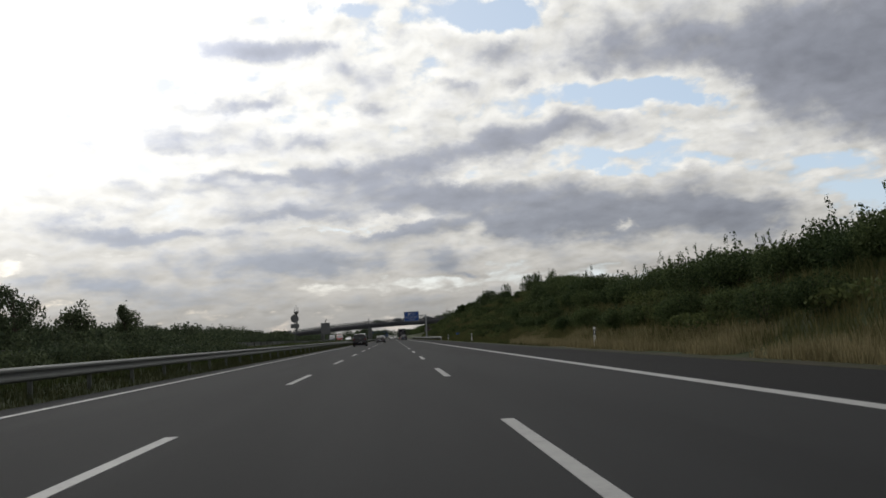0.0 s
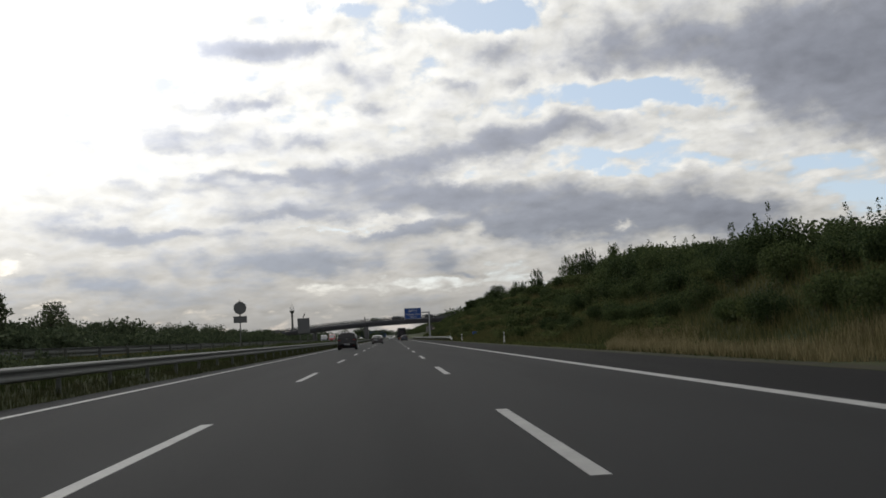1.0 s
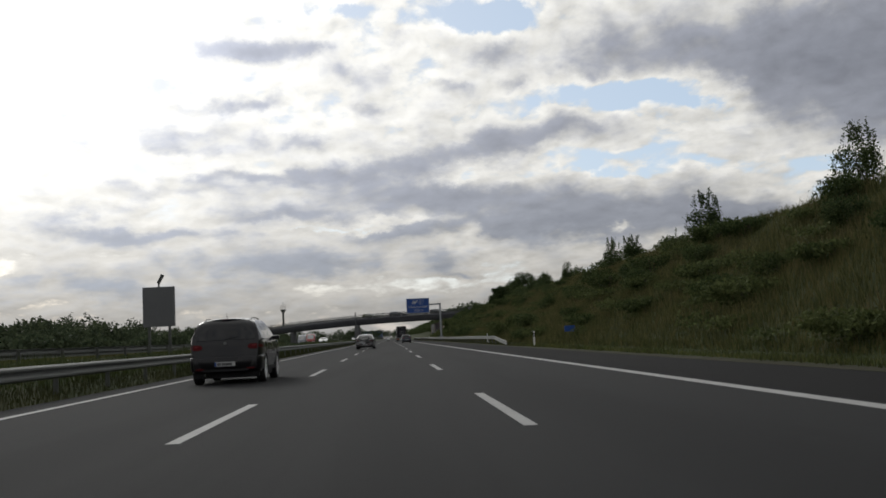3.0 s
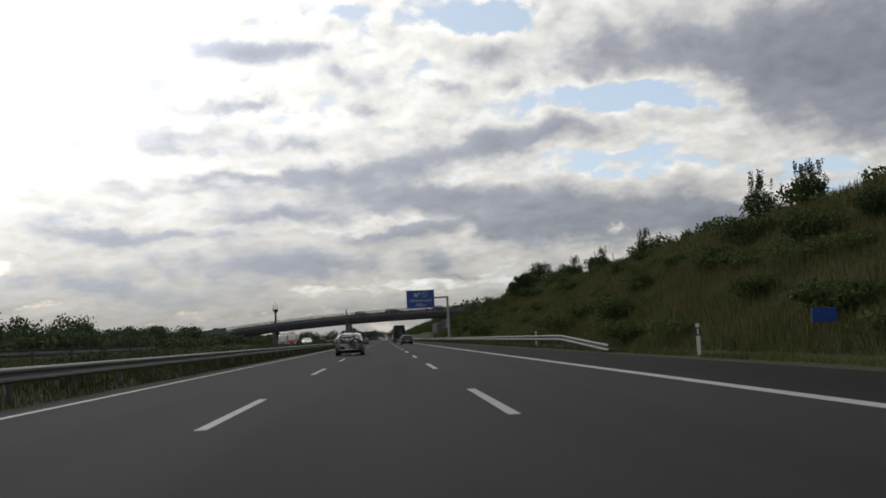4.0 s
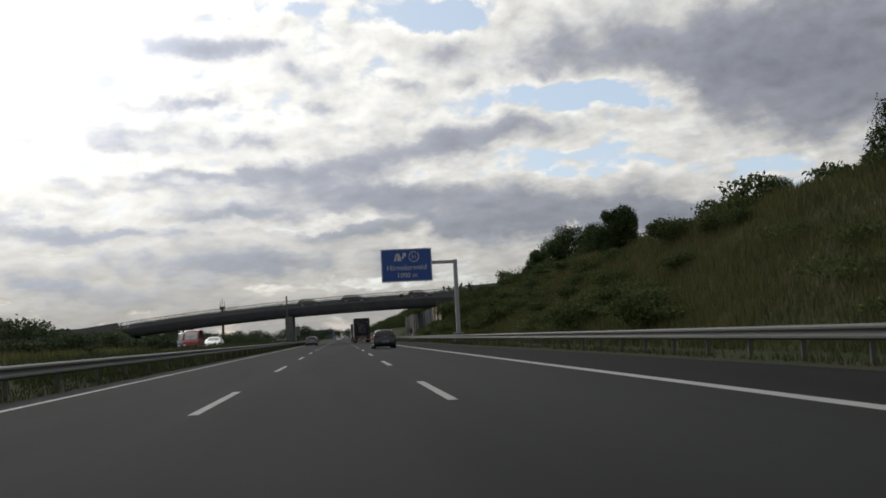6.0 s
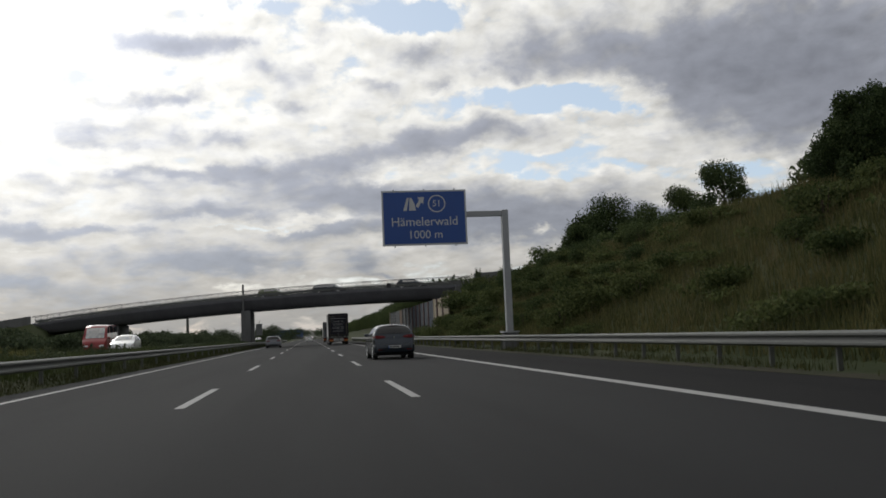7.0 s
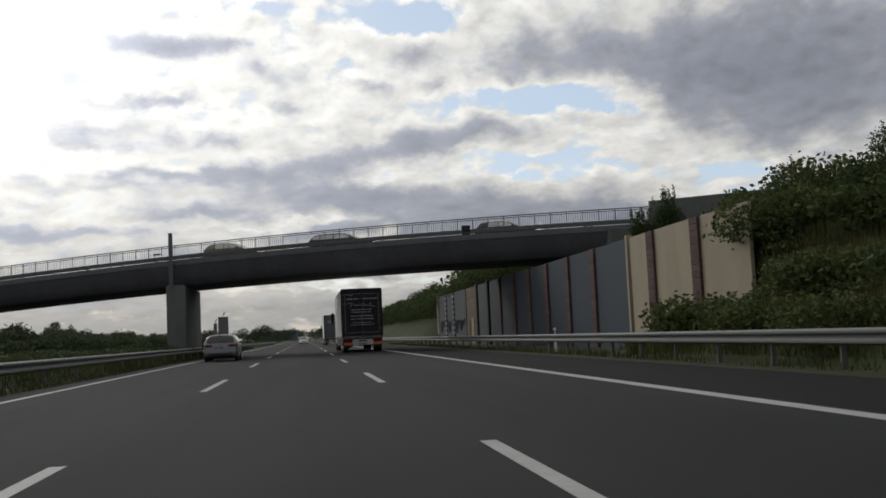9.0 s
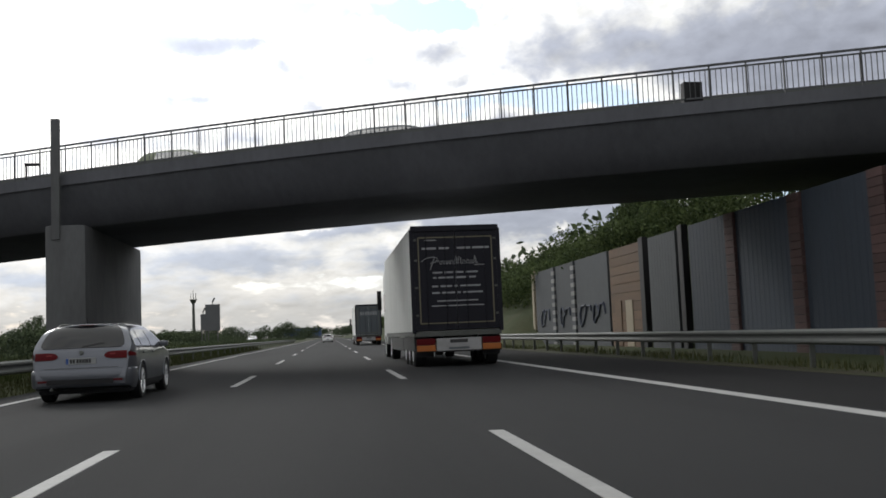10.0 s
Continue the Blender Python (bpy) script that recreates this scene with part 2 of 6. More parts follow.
def glass(name, tint, rough=0.03, spec=1.0, ior=1.7):
    """Dark automotive glass, mirror-like at a slant."""
    mat = bpy.data.materials.new(name)
    mat.use_nodes = True
    bsdf = mat.node_tree.nodes["Principled BSDF"]
    bsdf.inputs["Base Color"].default_value = (*tint, 1.0)
    bsdf.inputs["Roughness"].default_value = rough
    bsdf.inputs["Specular IOR Level"].default_value = spec
    bsdf.inputs["IOR"].default_value = ior
    return mat


asphalt = surface("asphalt", (0.0168, 0.0175, 0.0190), 0.93, vary=0.42, grain=55, stain=0.55, bump=0.35, bump_scale=120, second=(0.0124, 0.0130, 0.0142), stretch=(1, 0.05, 1), spec=0.15)
asphalt_dark = surface("shoulder_asphalt", (0.0140, 0.0140, 0.0148), 0.95, vary=0.36, grain=50, stain=0.3, bump=0.35, bump_scale=120, second=(0.0100, 0.0100, 0.0108), stretch=(1, 0.1, 1), spec=0.08)
road_paint = surface("road_paint", (0.265, 0.265, 0.262), 0.7, vary=0.45, grain=14, stain=1.6, per_object=0.08, bump=0.2)
soil = surface("soil", (0.038, 0.049, 0.021), 0.95, vary=0.5, grain=6, stain=0.16, second=(0.046, 0.050, 0.025), bump=0.6, bump_scale=9, spec=0.1)
verge_dirt = surface("verge_dirt", (0.044, 0.041, 0.028), 0.95, vary=0.5, grain=10, stain=0.7, second=(0.030, 0.034, 0.018), bump=0.5, bump_scale=20, spec=0.1)
zinc = surface("galvanised_steel", (0.108, 0.114, 0.110), 0.65, metal=0.25, vary=0.35, grain=9, stain=0.5, bump=0.05, second=(0.10, 0.106, 0.10))
mast_steel = surface("mast_steel", (0.29, 0.305, 0.325), 0.6, metal=0.2, vary=0.25, grain=9, stain=0.7, bump=0.05)
zinc_dark = surface("weathered_post_steel", (0.09, 0.095, 0.088), 0.7, metal=0.3, vary=0.4, grain=12, stain=1.5)
concrete = surface("bridge_concrete", (0.128, 0.131, 0.146), 0.9, vary=0.38, grain=5, stain=0.35, bump=0.25, bump_scale=25, second=(0.102, 0.104, 0.116), stretch=(1, 1, 0.35), spec=0.25)
concrete_dark = surface("pier_concrete", (0.135, 0.138, 0.142), 0.92, vary=0.42, grain=6, stain=0.5, bump=0.25, bump_scale=25, second=(0.105, 0.107, 0.110), stretch=(1, 1, 0.3), spec=0.2)
rail_paint = surface("railing_paint", (0.070, 0.073, 0.078), 0.55, vary=0.2, grain=20, stain=2)
panel_blue = surface("panel_blue_grey", (0.028, 0.039, 0.057), 0.8, vary=0.30, grain=12, stain=0.8, per_object=0.12, bump=0.25, bump_scale=40, stretch=(1, 1, 0.3))
panel_beige = surface("panel_beige", (0.30, 0.255, 0.185), 0.85, vary=0.28, grain=12, stain=0.8, per_object=0.10, bump=0.25, bump_scale=40, stretch=(1, 1, 0.3))
panel_grey = surface("panel_grey", (0.056, 0.061, 0.068), 0.85, vary=0.3, grain=12, stain=0.9, per_object=0.10, bump=0.25, bump_scale=40)
panel_wood = surface("panel_brown_wood", (0.098, 0.056, 0.028), 0.8, vary=0.45, grain=16, stain=1.6, per_object=0.18, bump=0.3, bump_scale=30, stretch=(1, 0.15, 1))
brick_red = surface("column_red_block", (0.072, 0.042, 0.040), 0.9, vary=0.4, grain=18, stain=2.0, per_object=0.2, bump=0.3)
sign_blue = surface("sign_blue", (0.012, 0.060, 0.26), 0.38, vary=0.12, grain=3, stain=0.5, spec=0.5)
hall_blue = surface("hall_blue_cladding", (0.050, 0.085, 0.17), 0.6, vary=0.2, grain=2, stain=0.2, stretch=(1, 1, 0.2))
sign_white = surface("sign_white", (0.44, 0.46, 0.48), 0.4, vary=0.08, grain=5, stain=0.7)
sign_back = surface("sign_back_grey", (0.13, 0.135, 0.14), 0.6, metal=0.3, vary=0.2, grain=10, stain=1)
graffiti_paint = surface("graffiti_paint", (0.045, 0.055, 0.085), 0.7, vary=0.3, grain=12)
post_white = surface("post_white", (0.68, 0.68, 0.66), 0.6, vary=0.2, grain=12, stain=3)
black_plastic = surface("black_plastic", (0.018, 0.018, 0.020), 0.68, vary=0.2, grain=30, stain=3, spec=0.3)
bark = surface("bark", (0.055, 0.043, 0.032), 0.95, vary=0.5, grain=12, stain=2, bump=0.6, bump_scale=18)
# blue raised slightly in the leaf colours to stand for haze
leaf_dark = foliage("leaf_dark", (0.033, 0.053, 0.023), (0.080, 0.104, 0.041))
leaf_mid = foliage("leaf_mid", (0.040, 0.061, 0.023), (0.092, 0.109, 0.041))
# paler greyish green with distance haze mixed into the colour
leaf_hazy = foliage("leaf_hazy", (0.048, 0.066, 0.038), (0.082, 0.10, 0.054))
grass_green = foliage("grass_green", (0.072, 0.096, 0.029), (0.150, 0.140, 0.056), 0.7)
grass_slope = foliage("grass_slope", (0.060, 0.074, 0.027), (0.132, 0.119, 0.052), 0.8)
grass_straw = foliage("grass_straw", (0.082, 0.074, 0.034), (0.140, 0.120, 0.060), 0.8)
# darkened green: the shade under the guardrail is in this grass colour
grass_shaded = foliage("grass_shaded", (0.026, 0.036, 0.014), (0.056, 0.058, 0.026), 0.8)
grass_median = foliage("grass_median", (0.046, 0.062, 0.022), (0.080, 0.090, 0.036), 0.8)
grass_verge = foliage("grass_verge", (0.036, 0.050, 0.018), (0.078, 0.078, 0.034), 0.8)
grass_dry = foliage("grass_dry", (0.165, 0.142, 0.074), (0.31, 0.265, 0.150), 0.8)
guard_white = surface("worn_white_plastic", (0.42, 0.43, 0.44), 0.5, vary=0.2, grain=20, stain=3)
tyre_rubber = surface("tyre_rubber", (0.018, 0.018, 0.019), 0.85, vary=0.3, grain=30)
rim_metal = surface("alloy_rim", (0.66, 0.67, 0.69), 0.32, metal=0.85, vary=0.12, grain=20)
chrome = surface("chrome", (0.62, 0.63, 0.65), 0.16, metal=1.0, vary=0.05)
car_glass = glass("tinted_car_glass", (0.012, 0.014, 0.016), 0.02, 1.0, 2.5)
rear_glass = glass("dark_rear_glass", (0.010, 0.011, 0.013), 0.04, 0.45, 1.5)
tail_red = surface("tail_light_red", (0.085, 0.005, 0.007), 0.5, vary=0.2, grain=25, spec=0.12)
tail_orange = surface("tail_light_amber", (0.36, 0.11, 0.015), 0.35, vary=0.2, grain=25, coat=0.5)
lamp_clear = surface("clear_lamp", (0.60, 0.62, 0.64), 0.15, vary=0.15, grain=25, coat=0.6)
plate_white = surface("number_plate", (0.46, 0.47, 0.47), 0.45, vary=0.08)
plate_worn = surface("worn_white_board", (0.30, 0.30, 0.30), 0.6, vary=0.3, grain=6, stain=2)
plate_ink = surface("plate_ink", (0.03, 0.03, 0.032), 0.6, vary=0.1)


def car_paint(name, colour, metal=0.45):
    mat = surface(name, colour, 0.30, metal=metal, vary=0.07, grain=18, stain=0.9, coat=1.0, spec=0.25)
    mat.node_tree.nodes["Principled BSDF"].inputs["Coat IOR"].default_value = 1.34
    return mat


paint_slate = car_paint("paint_dark_slate_blue", (0.026, 0.033, 0.044), 0.6)
paint_silver = car_paint("paint_silver", (0.185, 0.19, 0.20), 0.65)
paint_silver_light = car_paint("paint_light_silver", (0.130, 0.138, 0.158), 0.55)
paint_black = car_paint("paint_black", (0.010, 0.010, 0.012))
paint_white = car_paint("paint_white", (0.70, 0.71, 0.72), 0.0)
paint_red = car_paint("paint_red", (0.20, 0.020, 0.022), 0.1)
paint_green = car_paint("paint_dull_green", (0.13, 0.15, 0.09), 0.2)
block_pale = surface("column_pale_block", (0.20, 0.20, 0.20), 0.9, vary=0.35, grain=16, stain=2.0, per_object=0.18, bump=0.3)
tail_lens = surface("tail_light_lens", (0.17, 0.020, 0.022), 0.4, vary=0.2, grain=25, spec=0.2)
# plate dulled by dust, with the recess shade put into its colour
plate_shaded = surface("shaded_dusty_plate", (0.26, 0.27, 0.27), 0.55, vary=0.15)


# ---- mesh tools ----
def mesh_of(name, bm, material=None, smooth=False):
    me = bpy.data.meshes.new(name)
    bm.normal_update()
    bm.to_mesh(me)
    bm.free()
    for m in (material if isinstance(material, (list, tuple)) else [material]):
        if m:
            me.materials.append(m)
    if smooth:
        me.polygons.foreach_set("use_smooth", [True] * len(me.polygons))
        me.set_sharp_from_angle(angle=radians(38))
    return me


def part(name, bm, material, parent, label="", smooth=False, at=None):
    """One mesh object under a thing or a part; bm may be a finished mesh."""
    me = bm if isinstance(bm, bpy.types.Mesh) else mesh_of(name, bm, material, smooth)
    ob = new(name, me)
    ob.parent = parent
    if at is not None:
        ob.matrix_basis = at
    if label:
        ob["label"] = label
    return ob


def thing(name, m, label, category, group="", kind=""):
    ob = new(name)
    ob.empty_display_size = 0.2
    ob.matrix_basis = m
    return tagged(ob, label, category, group, kind)


def solid(name, bm, material, label="", category="", group="", kind="", m=None, smooth=False):
    ob = new(name, mesh_of(name, bm, material, smooth))
    if m is not None:
        ob.matrix_basis = m
    return tagged(ob, label, category, group, kind)


def box(bm, x0, x1, y0, y1, z0, z1, bevel=0.0):
    made = bmesh.ops.create_cube(bm, size=1.0, matrix=Matrix.LocRotScale(((x0 + x1) / 2, (y0 + y1) / 2, (z0 + z1) / 2), None, (x1 - x0, y1 - y0, z1 - z0)))
    if bevel:
        edges = {e for v in made["verts"] for e in v.link_edges}
        bmesh.ops.bevel(bm, geom=list(edges), offset=bevel, segments=2, profile=0.7, affect="EDGES")
    return bm


def boxed(*args, **kw):
    return box(bmesh.new(), *args, **kw)


def tube(bm, a, b, r0, r1=None, seg=8, caps=True):
    a, b = Vector(a), Vector(b)
    r1 = r0 if r1 is None else r1
    way = b - a
    turn = way.to_track_quat("Z", "Y").to_matrix().to_4x4()
    bmesh.ops.create_cone(bm, cap_ends=caps, segments=seg, radius1=r0, radius2=r1, depth=way.length, matrix=Matrix.Translation((a + b) / 2) @ turn)
    return bm


def bent(bm, points, r, seg=8):
    """One tube along a bent line."""
    pts = [Vector(p) for p in points]
    rings, side = [], None
    for i, p in enumerate(pts):
        way = (pts[min(i + 1, len(pts) - 1)] - pts[max(i - 1, 0)]).normalized()
        if side is None:
            side = way.orthogonal().normalized()
        side = (side - way * side.dot(way)).normalized()
        other = way.cross(side)
        rings.append([p + (side * math.cos(a) + other * math.sin(a)) * r for a in (2 * math.pi * k / seg for k in range(seg))])
    return loft(bm, rings)


def loft(bm, rings, closed=True, caps=True):
    rows = [[bm.verts.new(p) for p in ring] for ring in rings]
    count = len(rows[0])
    for a, b in zip(rows, rows[1:]):
        for i in range(count if closed else count - 1):
            j = (i + 1) % count
            bm.faces.new((a[i], a[j], b[j], b[i]))
    if caps and closed:
        bm.faces.new(rows[0][::-1])
        bm.faces.new(rows[-1])
    bmesh.ops.recalc_face_normals(bm, faces=bm.faces)
    return bm


def sweep_y(bm, profile, ys, shift=None):
    """A closed profile of (x, z) carried along y; shift(y) gives dx, dz."""
    rings = []
    for y in ys:
        dx, dz = shift(y) if shift else (0.0, 0.0)
        rings.append([(x + dx, y, z + dz) for x, z in profile])
    return loft(bm, rings)


def lathe_x(bm, profile, seg=28):
    """A closed profile of (x, r) turned about the x axis."""
    rings = []
    for i in range(seg):
        a = 2 * math.pi * i / seg
        rings.append([(x, r * math.cos(a), r * math.sin(a)) for x, r in profile])
    rows = [[bm.verts.new(p) for p in ring] for ring in rings]
    for i in range(seg):
        a, b = rows[i], rows[(i + 1) % seg]
        for k in range(len(profile)):
            j = (k + 1) % len(profile)
            bm.faces.new((a[k], a[j], b[j], b[k]))
    bmesh.ops.recalc_face_normals(bm, faces=bm.faces)
    return bm


def letters(words, size, material, parent, m, depth=0.004):
    """Lettering in the x-z plane facing -y, centred on m, each letter a part of its own."""
    curve = bpy.data.curves.new("letter", "FONT")
    curve.body, curve.size, curve.extrude = words, size, depth
    curve.align_x, curve.align_y = "CENTER", "CENTER"
    holder = bpy.data.objects.new("letter", curve)
    whole = bpy.data.meshes.new_from_object(holder)
    bpy.data.objects.remove(holder)
    whole.transform(Matrix.Rotation(radians(90), 4, "X"))
    bm = bmesh.new()
    bm.from_mesh(whole)
    left, groups = set(bm.verts), []
    while left:
        stack, island = [next(iter(left))], set()
        while stack:
            v = stack.pop()
            if v in island:
                continue
            island.add(v)
            stack += [e.other_vert(v) for e in v.link_edges]
        left -= island
        xs = [v.co.x for v in island]
        groups.append((min(xs), max(xs), island))
    merged = []
    for a, b, island in sorted(groups, key=lambda g: g[0]):
        if merged and a < merged[-1][1] - 0.01 * size:
            merged[-1][1] = max(b, merged[-1][1])
            merged[-1][2] |= island
        else:
            merged.append([a, b, set(island)])
    for a, b, island in merged:
        order = {v: i for i, v in enumerate(sorted(island, key=lambda v: v.index))}
        me = bpy.data.meshes.new("letter")
        me.from_pydata([tuple(v.co) for v in order], [], [[order[v] for v in f.verts] for f in bm.faces if f.verts[0] in island])
        me.materials.append(material)
        part("letter", me, None, parent, at=m)
    bm.free()


def leaf_mesh(name, centres, sizes, material, rng, flat=0.0):
    """Many small leaves, each a bent quad, about the given centres."""
    count = len(centres)
    a = rng.normal(size=(count, 3))
    a[:, 2] *= 1.0 - flat
    a /= np.linalg.norm(a, axis=1)[:, None]
    b = np.cross(a, rng.normal(size=(count, 3)))
    b /= np.linalg.norm(b, axis=1)[:, None] + 1e-9
    s = np.asarray(sizes)[:, None]
    corners = np.stack([centres - a * s, centres + b * s * 0.55, centres + a * s, centres - b * s * 0.55], axis=1).reshape(-1, 3)
    me = bpy.data.meshes.new(name)
    me.vertices.add(count * 4)
    me.vertices.foreach_set("co", corners.ravel())
    me.loops.add(count * 4)
    me.loops.foreach_set("vertex_index", np.arange(count * 4))
    me.polygons.add(count)
    me.polygons.foreach_set("loop_start", np.arange(count) * 4)
    me.polygons.foreach_set("loop_total", np.full(count, 4))
    me.update()
    me.validate()
    me.materials.append(material)
    return me


def clump_points(rng, clumps, count, shell=0.55):
    """Points spread in ellipsoids (x, y, z, rx, ry, rz), denser towards their skins."""
    clumps = np.asarray(clumps, float)
    weight = clumps[:, 3] * clumps[:, 4] + clumps[:, 3] * clumps[:, 5]
    pick = rng.choice(len(clumps), count, p=weight / weight.sum())
    way = rng.normal(size=(count, 3))
    way /= np.linalg.norm(way, axis=1)[:, None]
    r = shell + (1 - shell) * rng.random(count) ** 0.6
    r *= 1 + 0.16 * rng.normal(size=count)
    return clumps[pick, :3] + way * r[:, None] * clumps[pick, 3:]


# ---- ground ----
LEFT_EDGE, DASH_LEFT, DASH_RIGHT, RIGHT_EDGE = -6.14, -2.27, 1.45, 5.26
SHOULDER_END = 8.5
BRIDGE_NEAR, BRIDGE_FAR, SKEW = 377.3, 387.1, 0.4
WALL_X = 13.45


def deck_top(x):
    return 7.18 - 0.0009 * (x - 12.0) ** 2


def crest(y):
    return np.interp(y, [-60, 60, 95, 122, 150, 340, 395, 415, 520, 900], [1.9, 2.2, 3.6, 5.8, 6.3, 6.6, 6.6, 4.6, 3.2, 2.5])


def ground_height(x, y):
    """Height of the land beside and under the roads."""
    top = crest(y)
    h = -0.06
    if x > SHOULDER_END + 0.2:
        slope = min(max((x - 10.3) * 0.64, 0.0), top)
        slope += 0.22 * noise.noise((x * 0.16, y * 0.11, 0.3)) * min(1.0, max(0.0, (x - 11) / 3))
        wall = min(1.0, max(0.0, (y - 337) / 6)) * min(1.0, max(0.0, (413 - y) / 5))
        behind = float(np.interp(x, [WALL_X + 0.05, WALL_X + 0.3, 18.0, 22.0], [-0.02, 3.5, 4.6, 6.6]))
        h = slope * (1 - wall) + min(behind, top) * wall
        if x > 50:
            h *= max(0.0, 1 - (x - 50) / 50)
    elif x < -7.2:
        h = float(np.interp(x, [-300, -60, -30, -26, -24.2, -23.9, -11.9, -11.6, -8.6, -7.2], [1.2, 0.9, 0.6, 0.5, 0.42, 0.33, 0.33, 0.42, 0.38, -0.02]))
        if -11.5 < x < -7.7 or x < -25:
            h += 0.10 * noise.noise((x * 0.3, y * 0.13, 2.0))
    centre = y + SKEW * x - (BRIDGE_NEAR + BRIDGE_FAR) / 2
    away = abs(centre) / 1.077
    if x < -37.5:
        ramp = deck_top(max(x, -48)) - 0.05 - max(0.0, away - 5.2) * 0.6
        ramp -= max(0.0, -48 - x) * 0.03
        h = max(h, min(ramp, (-36.5 - x) * 2.5))
    if x > 21:
        h = max(h, min(7.05 - max(0.0, away - 5.2) * 0.6, 7.05))
    if 14 < x <= 21 and away < 6.5:
        h = min(h, float(np.interp(x, [14, 18.4, 19.6, 21], [3.2, 4.0, 4.6, 6.9])))
    if y > 900:
        h *= max(0.0, 1 - (y - 900) / 500)
    return float(h)


def axis(*spans):
    out = []
    for a, b, step in spans:
        out += list(np.arange(a, b, step))
    return [float(v) for v in out] + [float(spans[-1][1])]


def make_ground():
    xs = axis((-3000, -400, 650), (-400, -60, 34), (-60, -26, 2), (-26, -7.6, 0.92), (-7.6, -7.2, 0.2), (-7.2, 8.7, 5.3), (8.7, 13.5, 0.6), (13.5, 13.76, 0.13), (13.76, 30, 0.9), (30, 60, 3), (60, 400, 34), (400, 3000, 650))
    ys = axis((-400, -60, 34), (-60, 330, 3), (330, 420, 1.5), (420, 640, 5), (640, 1500, 43), (1500, 4500, 500))
    verts = [(x, y, ground_height(x, y)) for y in ys for x in xs]
    w = len(xs)
    faces = [(j * w + i, j * w + i + 1, (j + 1) * w + i + 1, (j + 1) * w + i) for j in range(len(ys) - 1) for i in range(w - 1)]
    me = bpy.data.meshes.new("ground")
    me.from_pydata(verts, [], faces)
    me.materials.append(soil)
    me.polygons.foreach_set("use_smooth", [True] * len(me.polygons))
    return tagged(new("ground", me), "rough grassy land with embankment", "ground", kind="structure")


ground = make_ground()

# ---- roads ----
road = solid("road", boxed(-7.05, 5.5, -80, 1800, -0.3, 0.0), asphalt, "worn dark asphalt motorway carriageway", "road", kind="structure")
shoulder = solid("road_shoulder", boxed(5.5, SHOULDER_END, -80, 1800, -0.3, -0.002), asphalt_dark, "darker asphalt hard shoulder beside the carriageway", "road", kind="structure")
verge = solid("verge", boxed(SHOULDER_END, SHOULDER_END + 0.75, -80, 1800, -0.3, 0.004), verge_dirt, "dusty verge beside the hard shoulder", "verge", kind="structure")
far_road = solid("road_opposite", boxed(-23.8, -12.0, -200, 1800, 0.0, 0.42), asphalt, "asphalt carriageway of the opposite direction", "road", kind="structure")
part("edge_line", boxed(RIGHT_EDGE - 0.13, RIGHT_EDGE + 0.13, -80, 1200, 0.0, 0.004), road_paint, road, "broad white edge line")
part("edge_line", boxed(LEFT_EDGE - 0.08, LEFT_EDGE + 0.08, -80, 1200, 0.0, 0.004), road_paint, road, "white edge line")
part("edge_line", boxed(-12.7, -12.5, -80, 1000, 0.42, 0.424), road_paint, far_road)
dash_mesh = mesh_of("lane_dash", boxed(-0.075, 0.075, -3.0, 3.0, 0.0, 0.004), road_paint)
for k in range(-2, 45):
    for x in (DASH_LEFT, DASH_RIGHT):
        part("lane_dash", dash_mesh, None, road, at=pose(x, 12 + 18 * k, 0.0))


# ---- guard rails ----
WAVE = [(-0.010, -0.155), (0.030, -0.150), (0.078, -0.110), (0.078, -0.070), (0.012, -0.020), (0.012, 0.020), (0.078, 0.070), (0.078, 0.110), (0.030, 0.150), (-0.010, 0.155),
        (-0.014, 0.150), (0.024, 0.142), (0.070, 0.106), (0.070, 0.074), (0.004, 0.024), (0.004, -0.024), (0.070, -0.074), (0.070, -0.106), (0.024, -0.142), (-0.014, -0.150)]


def guardrail(x, y0, y1, base, facing, label, ramp=False, step=4.0):
    rail = thing("guardrail", pose(x, y0, base), label, "guardrail", "guardrails along the motorway")
    length = y1 - y0

    def shift(y):
        if not ramp or y > 13:
            return 0.0, 0.60
        t = 1 - y / 13
        return facing * 0.45 * t, 0.60 - 0.42 * t

    ys = [0, 2, 4, 6, 8, 10, 11.5, 13] + list(np.arange(17, length, 4.0)) + [length] if ramp else list(np.arange(0, length, 4.0)) + [length]
    part("beam", sweep_y(bmesh.new(), [(facing * px, pz) for px, pz in WAVE], ys, shift), zinc, rail, "galvanised wave-shaped steel beam", smooth=True)
    post = bmesh.new()
    box(post, -0.05, 0.05, -0.03, 0.03, -0.30, 0.70)
    box(post, -0.02 + facing * 0.02, 0.02 + facing * 0.02, -0.05, 0.05, 0.47, 0.73)
    post_mesh = mesh_of("post", post, zinc_dark)
    y = 13.0 if ramp else 1.0
    while y < length:
        part("post", post_mesh, None, rail, at=pose(-facing * 0.09, y, 0))
        y += step
    return rail


guardrail(9.35, 180, 470, 0.0, -1, "galvanised steel guardrail beside the hard shoulder", ramp=True, step=2.66)
guardrail(-7.35, -40, 560, 0.0, 1, "dull galvanised guardrail along the grassy median")
guardrail(-11.3, -20, 190, 0.42, -1, "weathered guardrail on the far side of the median")


# ---- bridge ----
def near_y(x):
    return BRIDGE_NEAR - SKEW * x


